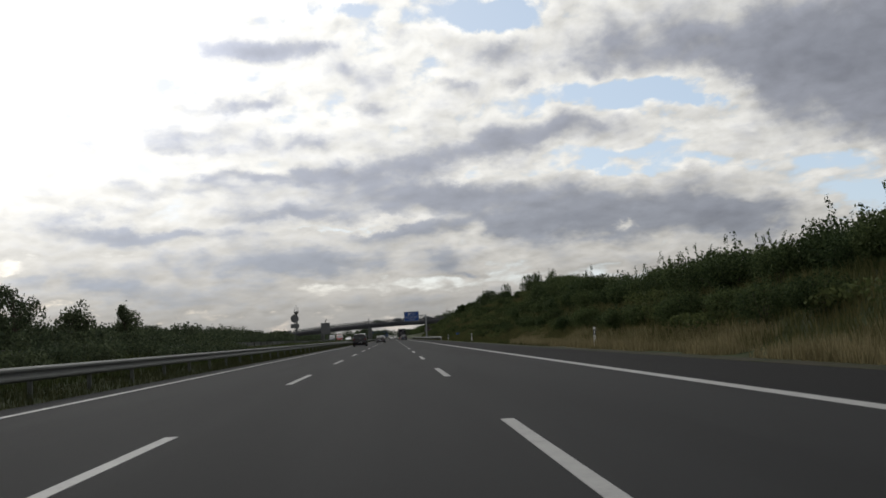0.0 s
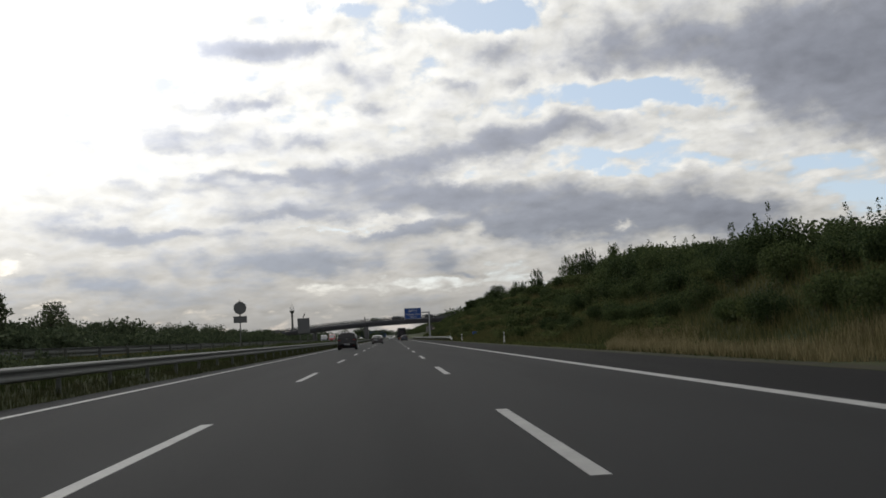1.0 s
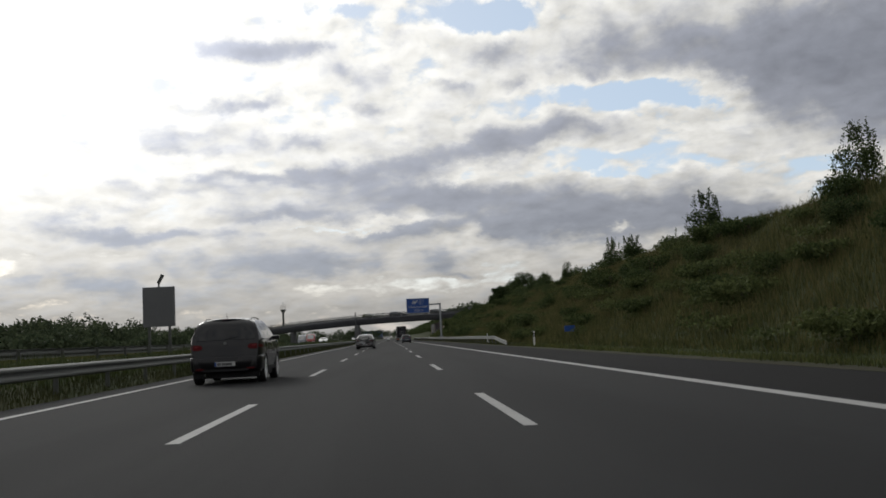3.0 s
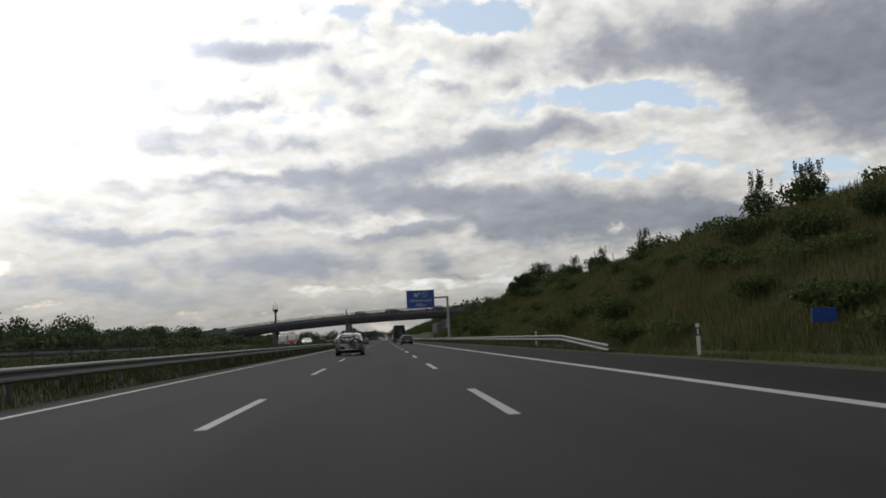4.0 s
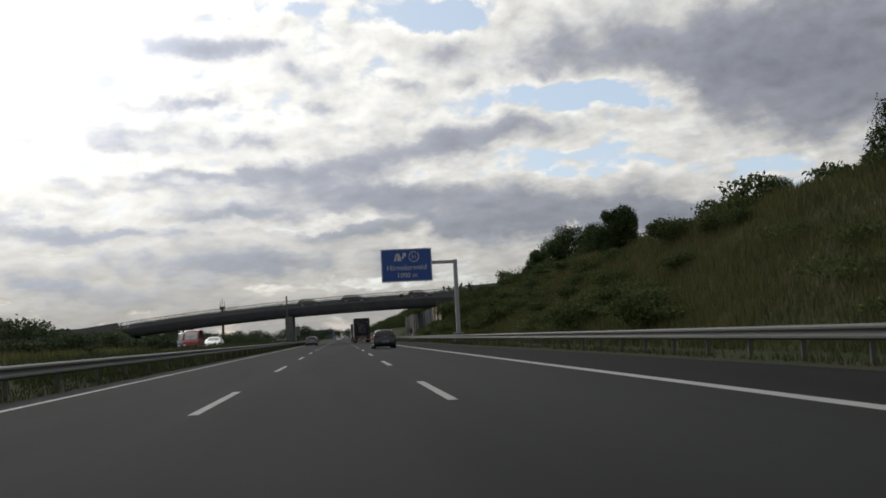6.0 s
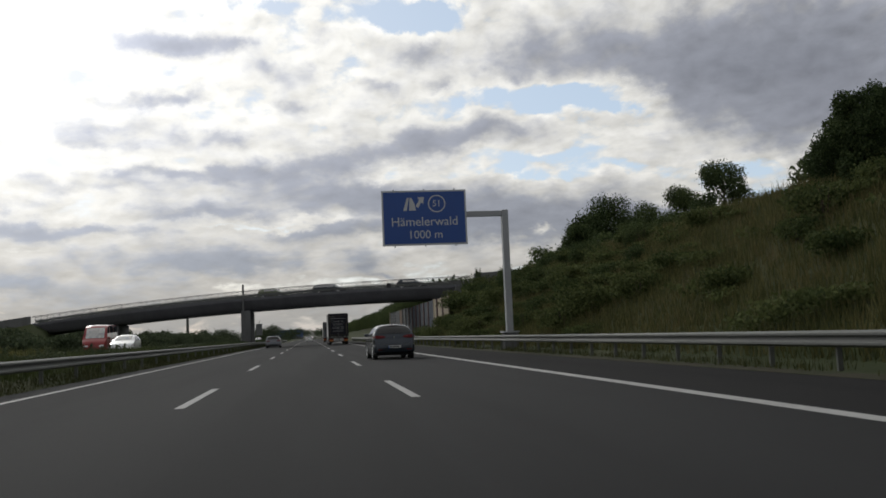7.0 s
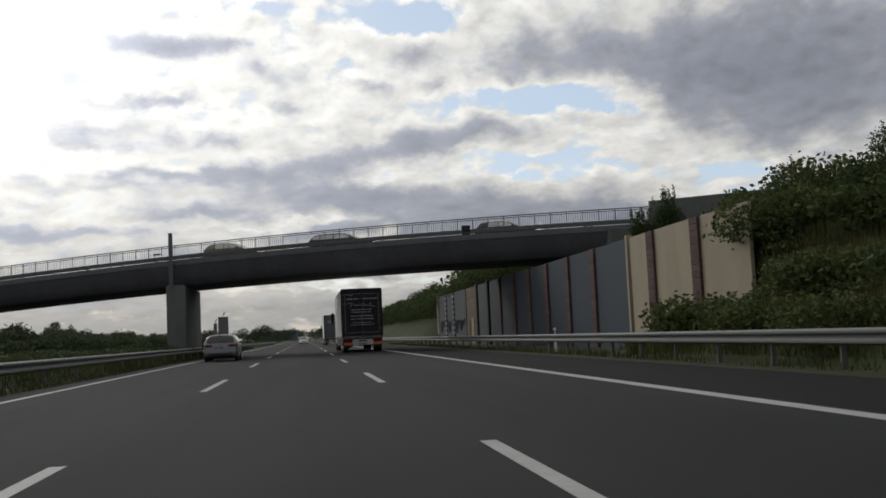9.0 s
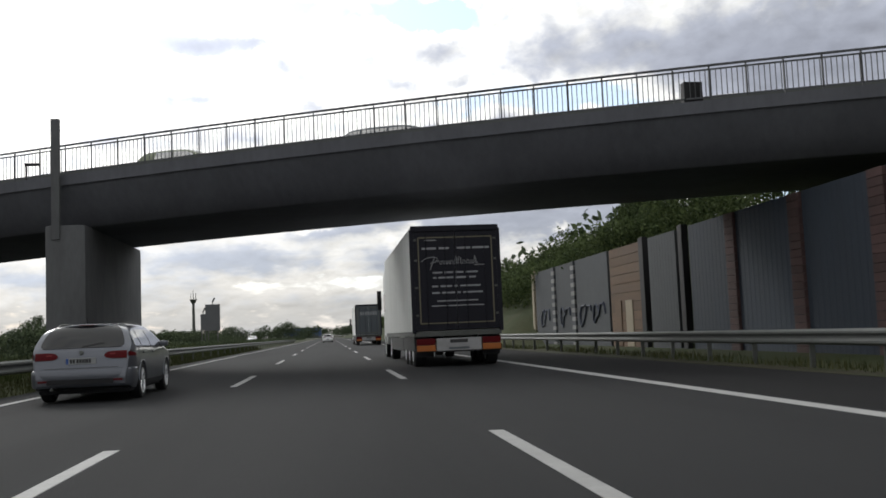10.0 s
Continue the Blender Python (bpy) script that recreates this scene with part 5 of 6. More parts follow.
def make_car(name, m, label, shape, paint, kind="hatch", group="", roof_rails=False, dark_low=True):
    """kind: hatch, estate, saloon, suv or van."""
    car = thing(name, m, label, "car", group)
    s = shape
    part("body", s.body(), paint, car, smooth=True)
    part("underbody", boxed(-s.w * 0.86, s.w * 0.86, 0.25, s.length - 0.25, 0.16, 0.42, bevel=0.05), black_plastic, car)
    for a in s.axles:
        part("wheel_well", boxed(-s.w * 0.93, s.w * 0.93, a - s.wheel - 0.03, a + s.wheel + 0.03, 0.25, s.wheel * 2 + 0.03, bevel=0.1), black_plastic, car)
    roof_y = [y for y in np.linspace(0.1, s.length - 0.3, 80) if s.top(y) > s.belt + 0.14]
    y0, y1 = min(roof_y), max(roof_y)
    span = y1 - y0
    van = kind == "van"

    def sill_line(y):
        return s.belt + 0.02 + 0.02 * (y1 - y) / span

    def head_line(y):
        return min(s.top(y) - s.crown(y) - 0.055, s.height - 0.15)

    cuts = [(0.03, 0.20), (0.22, 0.52), (0.54, 0.97)] if kind in ("estate", "suv") else [(0.27, 0.53), (0.55, 0.97)]
    if van:
        cuts = [(0.06, 0.36), (0.40, 0.70), (0.76, 0.97)]
    for sign in (-1, 1):
        for a, b in cuts:
            part("side_window", s.side_patch(y0 + span * a, y0 + span * b, sill_line, head_line, sign), car_glass, car, "dark tinted side window")
        trim = s.side_patch(y0 + span * 0.02, y0 + span * 0.99, lambda y: sill_line(y) - 0.025, lambda y: sill_line(y) - 0.005, sign, 0.009)
        part("window_trim", trim, black_plastic, car)
        for f in (0.23, 0.55, 0.98):
            y = y0 + span * f
            part("door_seam", s.side_patch(y - 0.006, y + 0.006, lambda v: max(s.low(v), s.sill) + 0.12, lambda v: s.belt, sign, 0.003, 1), plate_ink, car)
        for f in (0.27, 0.59):
            y = y0 + span * f
            part("door_handle", boxed(-0.012, 0.014, -0.09, 0.09, -0.014, 0.014, bevel=0.006), paint, car, at=pose(sign * (s.half(y, s.belt - 0.09) + 0.012), y, s.belt - 0.09))
        ym = y0 + span * 0.93
        mirror = bmesh.new()
        box(mirror, -0.02, 0.16, -0.06, 0.05, -0.055, 0.065, bevel=0.045)
        part("wing_mirror", mirror, paint, car, at=pose(sign * (s.half(ym, s.belt) - 0.01), ym, s.belt + 0.06, 0, 0, 0 if sign > 0 else 180), smooth=True)
        part("side_sill", s.side_patch(s.axles[0] + s.wheel + 0.08, s.axles[1] - s.wheel - 0.08, lambda y: s.sill + 0.005, lambda y: s.sill + 0.10, sign, 0.012), black_plastic, car)
        for a in s.axles:
            lip = bmesh.new()
            r = s.wheel + 0.058
            pts = [(sign * (s.half(a, 0.5) + 0.004), a + r * math.cos(k), s.wheel + r * math.sin(k)) for k in np.linspace(0.05, math.pi - 0.05, 16)]
            part("arch_lip", bent(lip, pts, 0.014, 6), paint, car, smooth=True)
        # lamps wrap round the corners
        zl = s.belt - {"suv": 0.16, "hatch": 0.045}.get(kind, 0.12)
        xo = s.w * 0.86
        xi = xo - (0.40 if kind in ("hatch", "estate", "saloon") else 0.24)
        lampz = 0.125 if kind != "van" else 0.55
        power = 6 if kind in ("estate", "suv") else 2.4
        bulge = lambda x: lampz * 0.60 * max(0.03, 1 - (1 - min(1.0, max(0.0, (abs(x) - xi) / (xo - xi)))) ** power) ** 0.5
        lo, hi = (lambda x: zl - bulge(x) * 0.8), (lambda x: zl + bulge(x))
        bm = s.end_patch(sign * xi, sign * xo, lo, hi, lift=0.014)
        if sign < 0:
            bmesh.ops.reverse_faces(bm, faces=bm.faces)
        lamp = part("tail_light", bm, tail_red, car, "red tail light")
        bm = s.end_patch(sign * (xi + 0.10), sign * (xi + 0.20), lambda x: zl + 0.01, lambda x: zl + lampz * 0.3, lift=0.019, n=3, m=2)
        if sign < 0:
            bmesh.ops.reverse_faces(bm, faces=bm.faces)
        part("lamp_lens", bm, tail_lens, lamp)
        part("tail_light_side", s.side_patch(0.05, 0.34, lambda y: zl - 0.02, lambda y: zl + lampz * 0.6 - 0.12 * y, sign, 0.007), tail_red, car)
        bm = s.end_patch(sign * s.w * 0.45, sign * s.w * 0.80, lambda x: 0.60, lambda x: 0.74, nose=True)
        if sign < 0:
            bmesh.ops.reverse_faces(bm, faces=bm.faces)
        part("headlight", bm, lamp_clear, car, "clear headlight")
        part("reflector", boxed(-0.10, 0.10, -0.01, 0.01, -0.018, 0.018, bevel=0.004), tail_red, car, at=pose(sign * s.w * 0.68, s.tail_y(0.40) - 0.022, 0.40, 0, 0, sign * -9))
    # glass front and rear
    zb, zt = s.belt + (0.075 if kind == "hatch" else 0.03), s.height - 0.10
    wide = s.w * (0.68 if kind == 'hatch' else 0.74)
    if van:
        zb = s.belt + 0.1
    if van:
        part("rear_window", s.end_patch(-wide, wide, lambda x: zb, lambda x: zt - 0.3), rear_glass, car, "dark tinted rear window")
    else:
        part("rear_window", s.rear_glass_patch(zb, s.height - 0.085, 0.07 if kind != "estate" else 0.10), rear_glass, car, "dark tinted rear window", smooth=True)
        part("rear_bumper", s.bumper(s.sill + 0.06, 0.60 if kind != "suv" else 0.70), paint, car, "painted rear bumper with a ledge", smooth=True)
    part("windscreen", s.end_patch(-wide, wide, lambda x: s.belt + 0.05, lambda x: s.height - 0.09, nose=True), car_glass, car)
    if kind in ("hatch", "estate", "suv"):
        ys = s.tail_y(s.height - 0.09)
        lip = bmesh.new()
        rings = []
        for x in np.linspace(-s.w * 0.50, s.w * 0.50, 13):
            f = (abs(x) / (s.w * 0.5)) ** 2
            yb, zb2 = ys - 0.02 + 0.07 * f, s.height - 0.052 - 0.030 * f
            rings.append([(x, yb, zb2), (x, yb + 0.02, zb2 + 0.016), (x, ys + 0.22, s.top(ys + 0.22) - 0.026 * f), (x, ys + 0.22, s.top(ys + 0.22) - 0.05), (x, yb + 0.02, zb2 - 0.014)])
        loft(lip, rings)
        part("spoiler", lip, paint, car, smooth=True)
        part("brake_light", boxed(-0.13, 0.13, ys - 0.022, ys - 0.008, s.height - 0.060, s.height - 0.048), tail_red, car)
        wiper = bmesh.new()
        za, zc = zb + 0.03, zb + 0.10
        tube(wiper, (0.0, s.tail_y(za) - 0.03, za), (0.38, s.tail_y(zc) - 0.035, zc), 0.006, 0.005, 6)
        part("rear_wiper", wiper, black_plastic, car)
    if kind != "hatch":
        part("bumper_insert", s.end_patch(-s.w * 0.62, s.w * 0.62, lambda x: 0.31, lambda x: 0.40 if kind == "estate" else 0.36, lift=0.05), black_plastic, car)
    part("tailgate_seam", s.end_patch(-s.w * 0.7, s.w * 0.7, lambda x: 0.615, lambda x: 0.625, lift=0.009, m=1), plate_ink, car)
    part("badge", plate_disc(0.040, 0.012), zinc, car, at=pose(0, s.tail_y(s.belt - 0.05) - 0.012, s.belt - 0.05, -12))
    zp = s.belt - 0.20 if kind in ("estate", "saloon") else 0.52
    plate(car, s.tail_y(zp) - (0.016 if kind in ("estate", "saloon") else 0.045), zp, face=plate_shaded if kind == "estate" else plate_white)
    if kind != "hatch":
        part("exhaust", tube(bmesh.new(), (-s.w * 0.55, 0.0, 0.26), (-s.w * 0.55, 0.25, 0.26), 0.03, seg=10), zinc_dark, car)
    part("aerial", tube(bmesh.new(), (0, y0 + 0.35, s.top(y0 + 0.35) - 0.01), (0, y0 + 0.22, s.top(y0 + 0.35) + 0.16), 0.008, 0.004, 6), black_plastic, car)
    if roof_rails:
        for sign in (-1, 1):
            x = sign * s.w * 0.62
            pts = [(x, y, s.top(y) - 0.035 + (0.028 if 0 < i < 7 else 0)) for i, y in enumerate(np.linspace(y0 + span * 0.12, y0 + span * 0.72, 8))]
            part("roof_rail", bent(bmesh.new(), pts, 0.012, 6), zinc, car)
    add_wheels(car, s, s.w - 0.13, 5)
    return car


HATCH = Shape(1.78, [(0, 0.42), (0.0, 0.52), (0.015, 0.62), (0.07, 0.78), (0.12, 0.93), (0.30, 1.20), (0.46, 1.37), (0.62, 1.425), (1.2, 1.455), (1.9, 1.45), (2.4, 1.37), (3.15, 0.99), (3.3, 0.95), (4.05, 0.80), (4.27, 0.64), (4.32, 0.45)], 0.96, (0.83, 3.41), 0.315, taper=0.36)
SALOON = Shape(1.89, [(0, 0.42), (0.0, 0.56), (0.02, 0.70), (0.06, 0.94), (0.12, 1.02), (0.30, 1.05), (0.62, 1.18), (1.15, 1.40), (1.65, 1.49), (2.3, 1.50), (2.75, 1.44), (3.55, 1.03), (3.7, 0.99), (4.5, 0.83), (4.73, 0.64), (4.78, 0.45)], 0.97, (0.95, 3.80), 0.33)
ESTATE = Shape(1.86, [(0, 0.42), (0.0, 0.55), (0.03, 0.66), (0.07, 0.92), (0.13, 0.99), (0.42, 1.31), (0.56, 1.40), (1.2, 1.45), (2.3, 1.455), (2.85, 1.38), (3.65, 0.99), (3.8, 0.96), (4.6, 0.82), (4.88, 0.62), (4.93, 0.45)], 0.95, (1.02, 3.87), 0.33)
OFFROAD = Shape(1.90, [(0, 0.50), (0.0, 0.66), (0.03, 0.80), (0.07, 1.08), (0.12, 1.16), (0.28, 1.52), (0.40, 1.66), (1.0, 1.725), (2.1, 1.71), (2.55, 1.62), (3.25, 1.17), (3.4, 1.13), (4.25, 1.00), (4.54, 0.76), (4.6, 0.5)], 1.10, (0.86, 3.5), 0.36, sill=0.30)
VAN = Shape(1.98, [(0, 0.5), (0.0, 0.7), (0.02, 1.2), (0.05, 2.1), (0.12, 2.34), (0.3, 2.42), (2, 2.45), (3.9, 2.42), (4.4, 2.1), (4.85, 1.3), (5.0, 1.22), (5.35, 1.0), (5.45, 0.7), (5.5, 0.5)], 1.25, (1.0, 4.3), 0.34, taper=0.13)

make_car("hatchback", pose(3.25, 285.6, 0, 0, 0, 1.5), "dark slate-blue hatchback driving in the slow lane", HATCH, paint_slate, "hatch")
touring = make_car("bike_carrier_car", pose(-2.42, 205.65, 0, 0, 0, -1.0), "silver liftback car with bicycles on its tail", SALOON, paint_silver, "saloon")
make_car("estate_car", pose(-4.62, 365.5, 0, 0, 0, 0.5), "light silver estate car in the fast lane", ESTATE, paint_silver_light, "estate", roof_rails=True)
make_car("offroad_car", pose(-4.2, 132.0, 0), "black sport utility vehicle in the fast lane", OFFROAD, paint_black, "suv", roof_rails=True)
make_car("hatchback", pose(-0.35, 520.0, 0), "white hatchback far ahead in the middle lane", HATCH, paint_white, "hatch")
make_car("hatchback", pose(-0.2, 640.0, 0), "dark hatchback far ahead on the motorway", HATCH, paint_black, "hatch")

# on the bridge
turn = -math.degrees(math.atan(SKEW)) - 90
for x, off, shape, paint, kind, label in ((12.0, 6.4, HATCH, paint_slate, "hatch", "dark slate hatchback crossing the bridge"), (0.6, 5.6, ESTATE, paint_slate, "estate", "dark estate car crossing the bridge"),
                                          (-7.0, 5.0, HATCH, paint_green, "hatch", "dull green hatchback crossing the bridge")):
    make_car("bridge_car", pose(x, near_y(x) + off, deck_top(x) - 0.065, 0, 0, turn), label, shape, paint, kind, "cars on the bridge")

# on the opposite carriageway
for name, x, y, shape, paint, kind, label in (("delivery_van", -21.3, 352, VAN, paint_silver_light, "van", "pale delivery van coming the other way"),
                                              ("hatchback", -14.4, 326, HATCH, paint_white, "hatch", "white hatchback on the opposite carriageway"), ("hatchback", -16.2, 560, HATCH, paint_silver, "hatch", "silver hatchback on the opposite carriageway")):
    make_car(name, pose(x, y, 0.42, 0, 0, 180), label, shape, paint, kind, "oncoming traffic")


# ---- bicycles and their rack ----
def make_rack():
    rack = thing("bike_rack", touring.matrix_basis @ pose(0, -0.05, 0), "black towbar bicycle rack with a lamp board", "bike rack")
    part("lamp_board", boxed(-0.54, 0.54, -0.66, -0.58, 0.42, 0.54, bevel=0.02), black_plastic, rack)
    for sign in (-1, 1):
        part("tail_light", boxed(sign * 0.43 - 0.09, sign * 0.43 + 0.09, -0.675, -0.655, 0.44, 0.52, bevel=0.008), tail_red, rack, "red lamp")
        part("carrier_arm", boxed(sign * 0.30 - 0.025, sign * 0.30 + 0.025, -0.64, 0.05, 0.33, 0.42), black_plastic, rack)
    for y in (-0.50, -0.26):
        part("wheel_rail", boxed(-0.70, 0.70, y - 0.05, y + 0.05, 0.335, 0.375, bevel=0.01), zinc_dark, rack)
    part("chrome_bar", tube(bmesh.new(), (-0.52, -0.64, 0.40), (0.54, -0.64, 0.40), 0.022, seg=8), chrome, rack, "bright lower bar")
    part("upright", bent(bmesh.new(), [(0.0, -0.12, 0.35), (0.0, -0.12, 1.15), (0.0, -0.45, 1.15)], 0.022), black_plastic, rack)
    p = part("number_plate", boxed(-0.26, 0.26, -0.672, -0.662, 0.425, 0.535), plate_white, rack, "white number plate")
    part("plate_strip", boxed(-0.256, -0.215, -0.676, -0.670, 0.43, 0.53), sign_blue, p)
    for i, w in enumerate((0.05, 0.0, 0.045, 0.05, 0.045, 0.045, 0.045)):
        if w:
            part("plate_bar", boxed(-0.19 + i * 0.062, -0.19 + i * 0.062 + w, -0.676, -0.670, 0.447, 0.515), plate_ink, p)
    return rack


def make_bicycle(m, paint, label, saddled=True):
    """A city bicycle standing across the car: x runs to its front wheel."""
    b = thing("bicycle", m, label, "bicycle", "bicycles on the rack")
    r, base = 0.362, 1.10
    xr, xf = -base / 2, base / 2
    wheel = mesh_of("wheel", lathe_x(bmesh.new(), [(-0.024, r - 0.040), (-0.030, r - 0.016), (0.0, r), (0.030, r - 0.016), (0.024, r - 0.040), (0.0, r - 0.058)], 36), tyre_rubber, True)
    spokes = bmesh.new()
    for i in range(18):
        a = 2 * math.pi * i / 18
        tube(spokes, (0.012 if i % 2 else -0.012, 0, 0), (0, math.cos(a) * (r - 0.04), math.sin(a) * (r - 0.04)), 0.0025, seg=4, caps=False)
    tube(spokes, (-0.04, 0, 0), (0.04, 0, 0), 0.028, seg=10)
    spoke_mesh = mesh_of("spokes", spokes, zinc)
    guard = bmesh.new()
    for i in range(13):
        a0, a1 = (math.radians(-10 + 190 * k / 13) for k in (i, i + 1))
        rr = r + 0.025
        q = [(-0.026, math.cos(a0) * rr, math.sin(a0) * rr), (0.026, math.cos(a0) * rr, math.sin(a0) * rr), (0.026, math.cos(a1) * rr, math.sin(a1) * rr), (-0.026, math.cos(a1) * rr, math.sin(a1) * rr)]
        outer = [guard.verts.new(p) for p in q]
        guard.faces.new(outer)
    guard_mesh = mesh_of("mudguard", guard, rim_metal)
    for x in (xr, xf):
        w = part("wheel", wheel, None, b, "thin black bicycle tyre", at=pose(x, 0, r, 0, 0, 90))
        part("spoke_set", spoke_mesh, None, w)
        part("mudguard", guard_mesh, None, w)
    bb, seat, head, headlow = (-0.08, 0, 0.29), (-0.24, 0, 0.80), (0.36, 0, 0.86), (0.40, 0, 0.70)
    fr = bmesh.new()
    for p, q, t in ((bb, seat, 0.018), (seat, head, 0.019), (bb, headlow, 0.024), (bb, (xr, 0.0, r), 0.012), (seat, (xr, 0.0, r), 0.010), ((0.345, 0, 0.92), (0.415, 0, 0.64), 0.022)):
        tube(fr, p, q, t * 1.75, t * 1.75, 8)
    part("bike_frame", fr, paint, b, smooth=True)
    fork = bmesh.new()
    for y in (-0.05, 0.05):
        tube(fork, (0.41, y, 0.66), (xf, y, r), 0.016, 0.012, 8)
    part("fork", fork, chrome, b, "bright front fork")
    post = tube(bmesh.new(), seat, (-0.285, 0, 0.95), 0.014, seg=8)
    part("seat_post", post, chrome, b)
    if saddled:
        saddle = bmesh.new()
        loft(saddle, [[(x, w * math.cos(k), 0.985 + h * math.sin(k)) for k in np.linspace(0, 6.283, 9)[:-1]] for x, w, h in ((-0.44, 0.05, 0.02), (-0.40, 0.085, 0.035), (-0.28, 0.06, 0.03), (-0.18, 0.025, 0.02), (-0.14, 0.012, 0.012))])
        part("saddle", saddle, black_plastic, b, "black saddle", smooth=True)
    bar = bmesh.new()
    bent(bar, [(0.345, 0, 0.92), (0.31, 0, 1.05), (0.34, 0, 1.09)], 0.014)
    bent(bar, [(0.22, -0.29, 1.12), (0.33, -0.20, 1.13), (0.36, 0, 1.09), (0.33, 0.20, 1.13), (0.22, 0.29, 1.12)], 0.012)
    part("handlebar", bar, black_plastic, b)
    lever = bmesh.new()
    bent(lever, [(0.36, -0.16, 1.11), (0.44, -0.05, 1.02), (0.43, 0.0, 0.88)], 0.005, 5)
    bent(lever, [(0.36, 0.16, 1.11), (0.45, 0.08, 1.04), (0.43, 0.0, 0.84)], 0.005, 5)
    part("brake_cable", lever, black_plastic, b)
    crank = bmesh.new()
    tube(crank, (-0.08, -0.09, 0.29), (-0.08, 0.09, 0.29), 0.02, seg=8)
    tube(crank, (-0.08, 0.09, 0.29), (-0.02, 0.09, 0.13), 0.011, seg=6)
    tube(crank, (-0.08, -0.09, 0.29), (-0.14, -0.09, 0.45), 0.011, seg=6)
    box(crank, -0.07, 0.03, 0.08, 0.17, 0.115, 0.145)
    box(crank, -0.19, -0.09, -0.17, -0.08, 0.435, 0.465)
    part("crank", crank, zinc_dark, b)
    chain = bmesh.new()
    outline = [(-0.08 + 0.115 * math.cos(k), 0.29 + 0.115 * math.sin(k)) for k in np.linspace(-1.9, 1.9, 13)] + [(-0.12, 0.41), (xr, r + 0.055), (xr - 0.05, r), (xr, r - 0.055)]
    loft(chain, [[(px, y, pz) for px, pz in outline] for y in (-0.062, -0.040)])
    part("chain_guard", chain, guard_white, b, "off-white chain guard")
    carrier = bmesh.new()
    for y in (-0.06, 0.06):
        bent(carrier, [(-0.26, y, 0.74), (xr - 0.16, y, 0.74)], 0.007, 5)
        tube(carrier, (xr - 0.04, y, 0.74), (xr, y, r), 0.006, seg=5)
    part("luggage_carrier", carrier, black_plastic, b)
    part("lamp", boxed(0.40, 0.47, -0.03, 0.03, 0.86, 0.92, bevel=0.01), black_plastic, b)
    return b


make_rack()
base_m = touring.matrix_basis
make_bicycle(base_m @ pose(0.02, -0.50, 0.377), black_plastic, "dark bicycle clamped across a bike rack")
make_bicycle(base_m @ pose(-0.12, -0.26, 0.377, 0, 0, 180), zinc_dark, "grey bicycle without a saddle clamped behind another one", saddled=False)


# ---- lorries ----
curtain_pale = surface("lorry_pale_curtain", (0.60, 0.61, 0.59), 0.6, vary=0.22, grain=4, stain=0.8, bump=0.3, bump_scale=4, stretch=(1, 1, 0.3))
curtain_dark = surface("lorry_dark_doors", (0.013, 0.013, 0.019), 0.6, spec=0.2, vary=0.2, grain=5, stain=0.7)
curtain_grey = surface("lorry_grey_doors", (0.075, 0.088, 0.10), 0.55, vary=0.25, grain=5, stain=0.7)
ink_pale = surface("faded_white_lettering", (0.25, 0.255, 0.265), 0.6, vary=0.2, grain=8)
ink_gold = surface("gold_line", (0.13, 0.118, 0.075), 0.6, vary=0.2, grain=8)


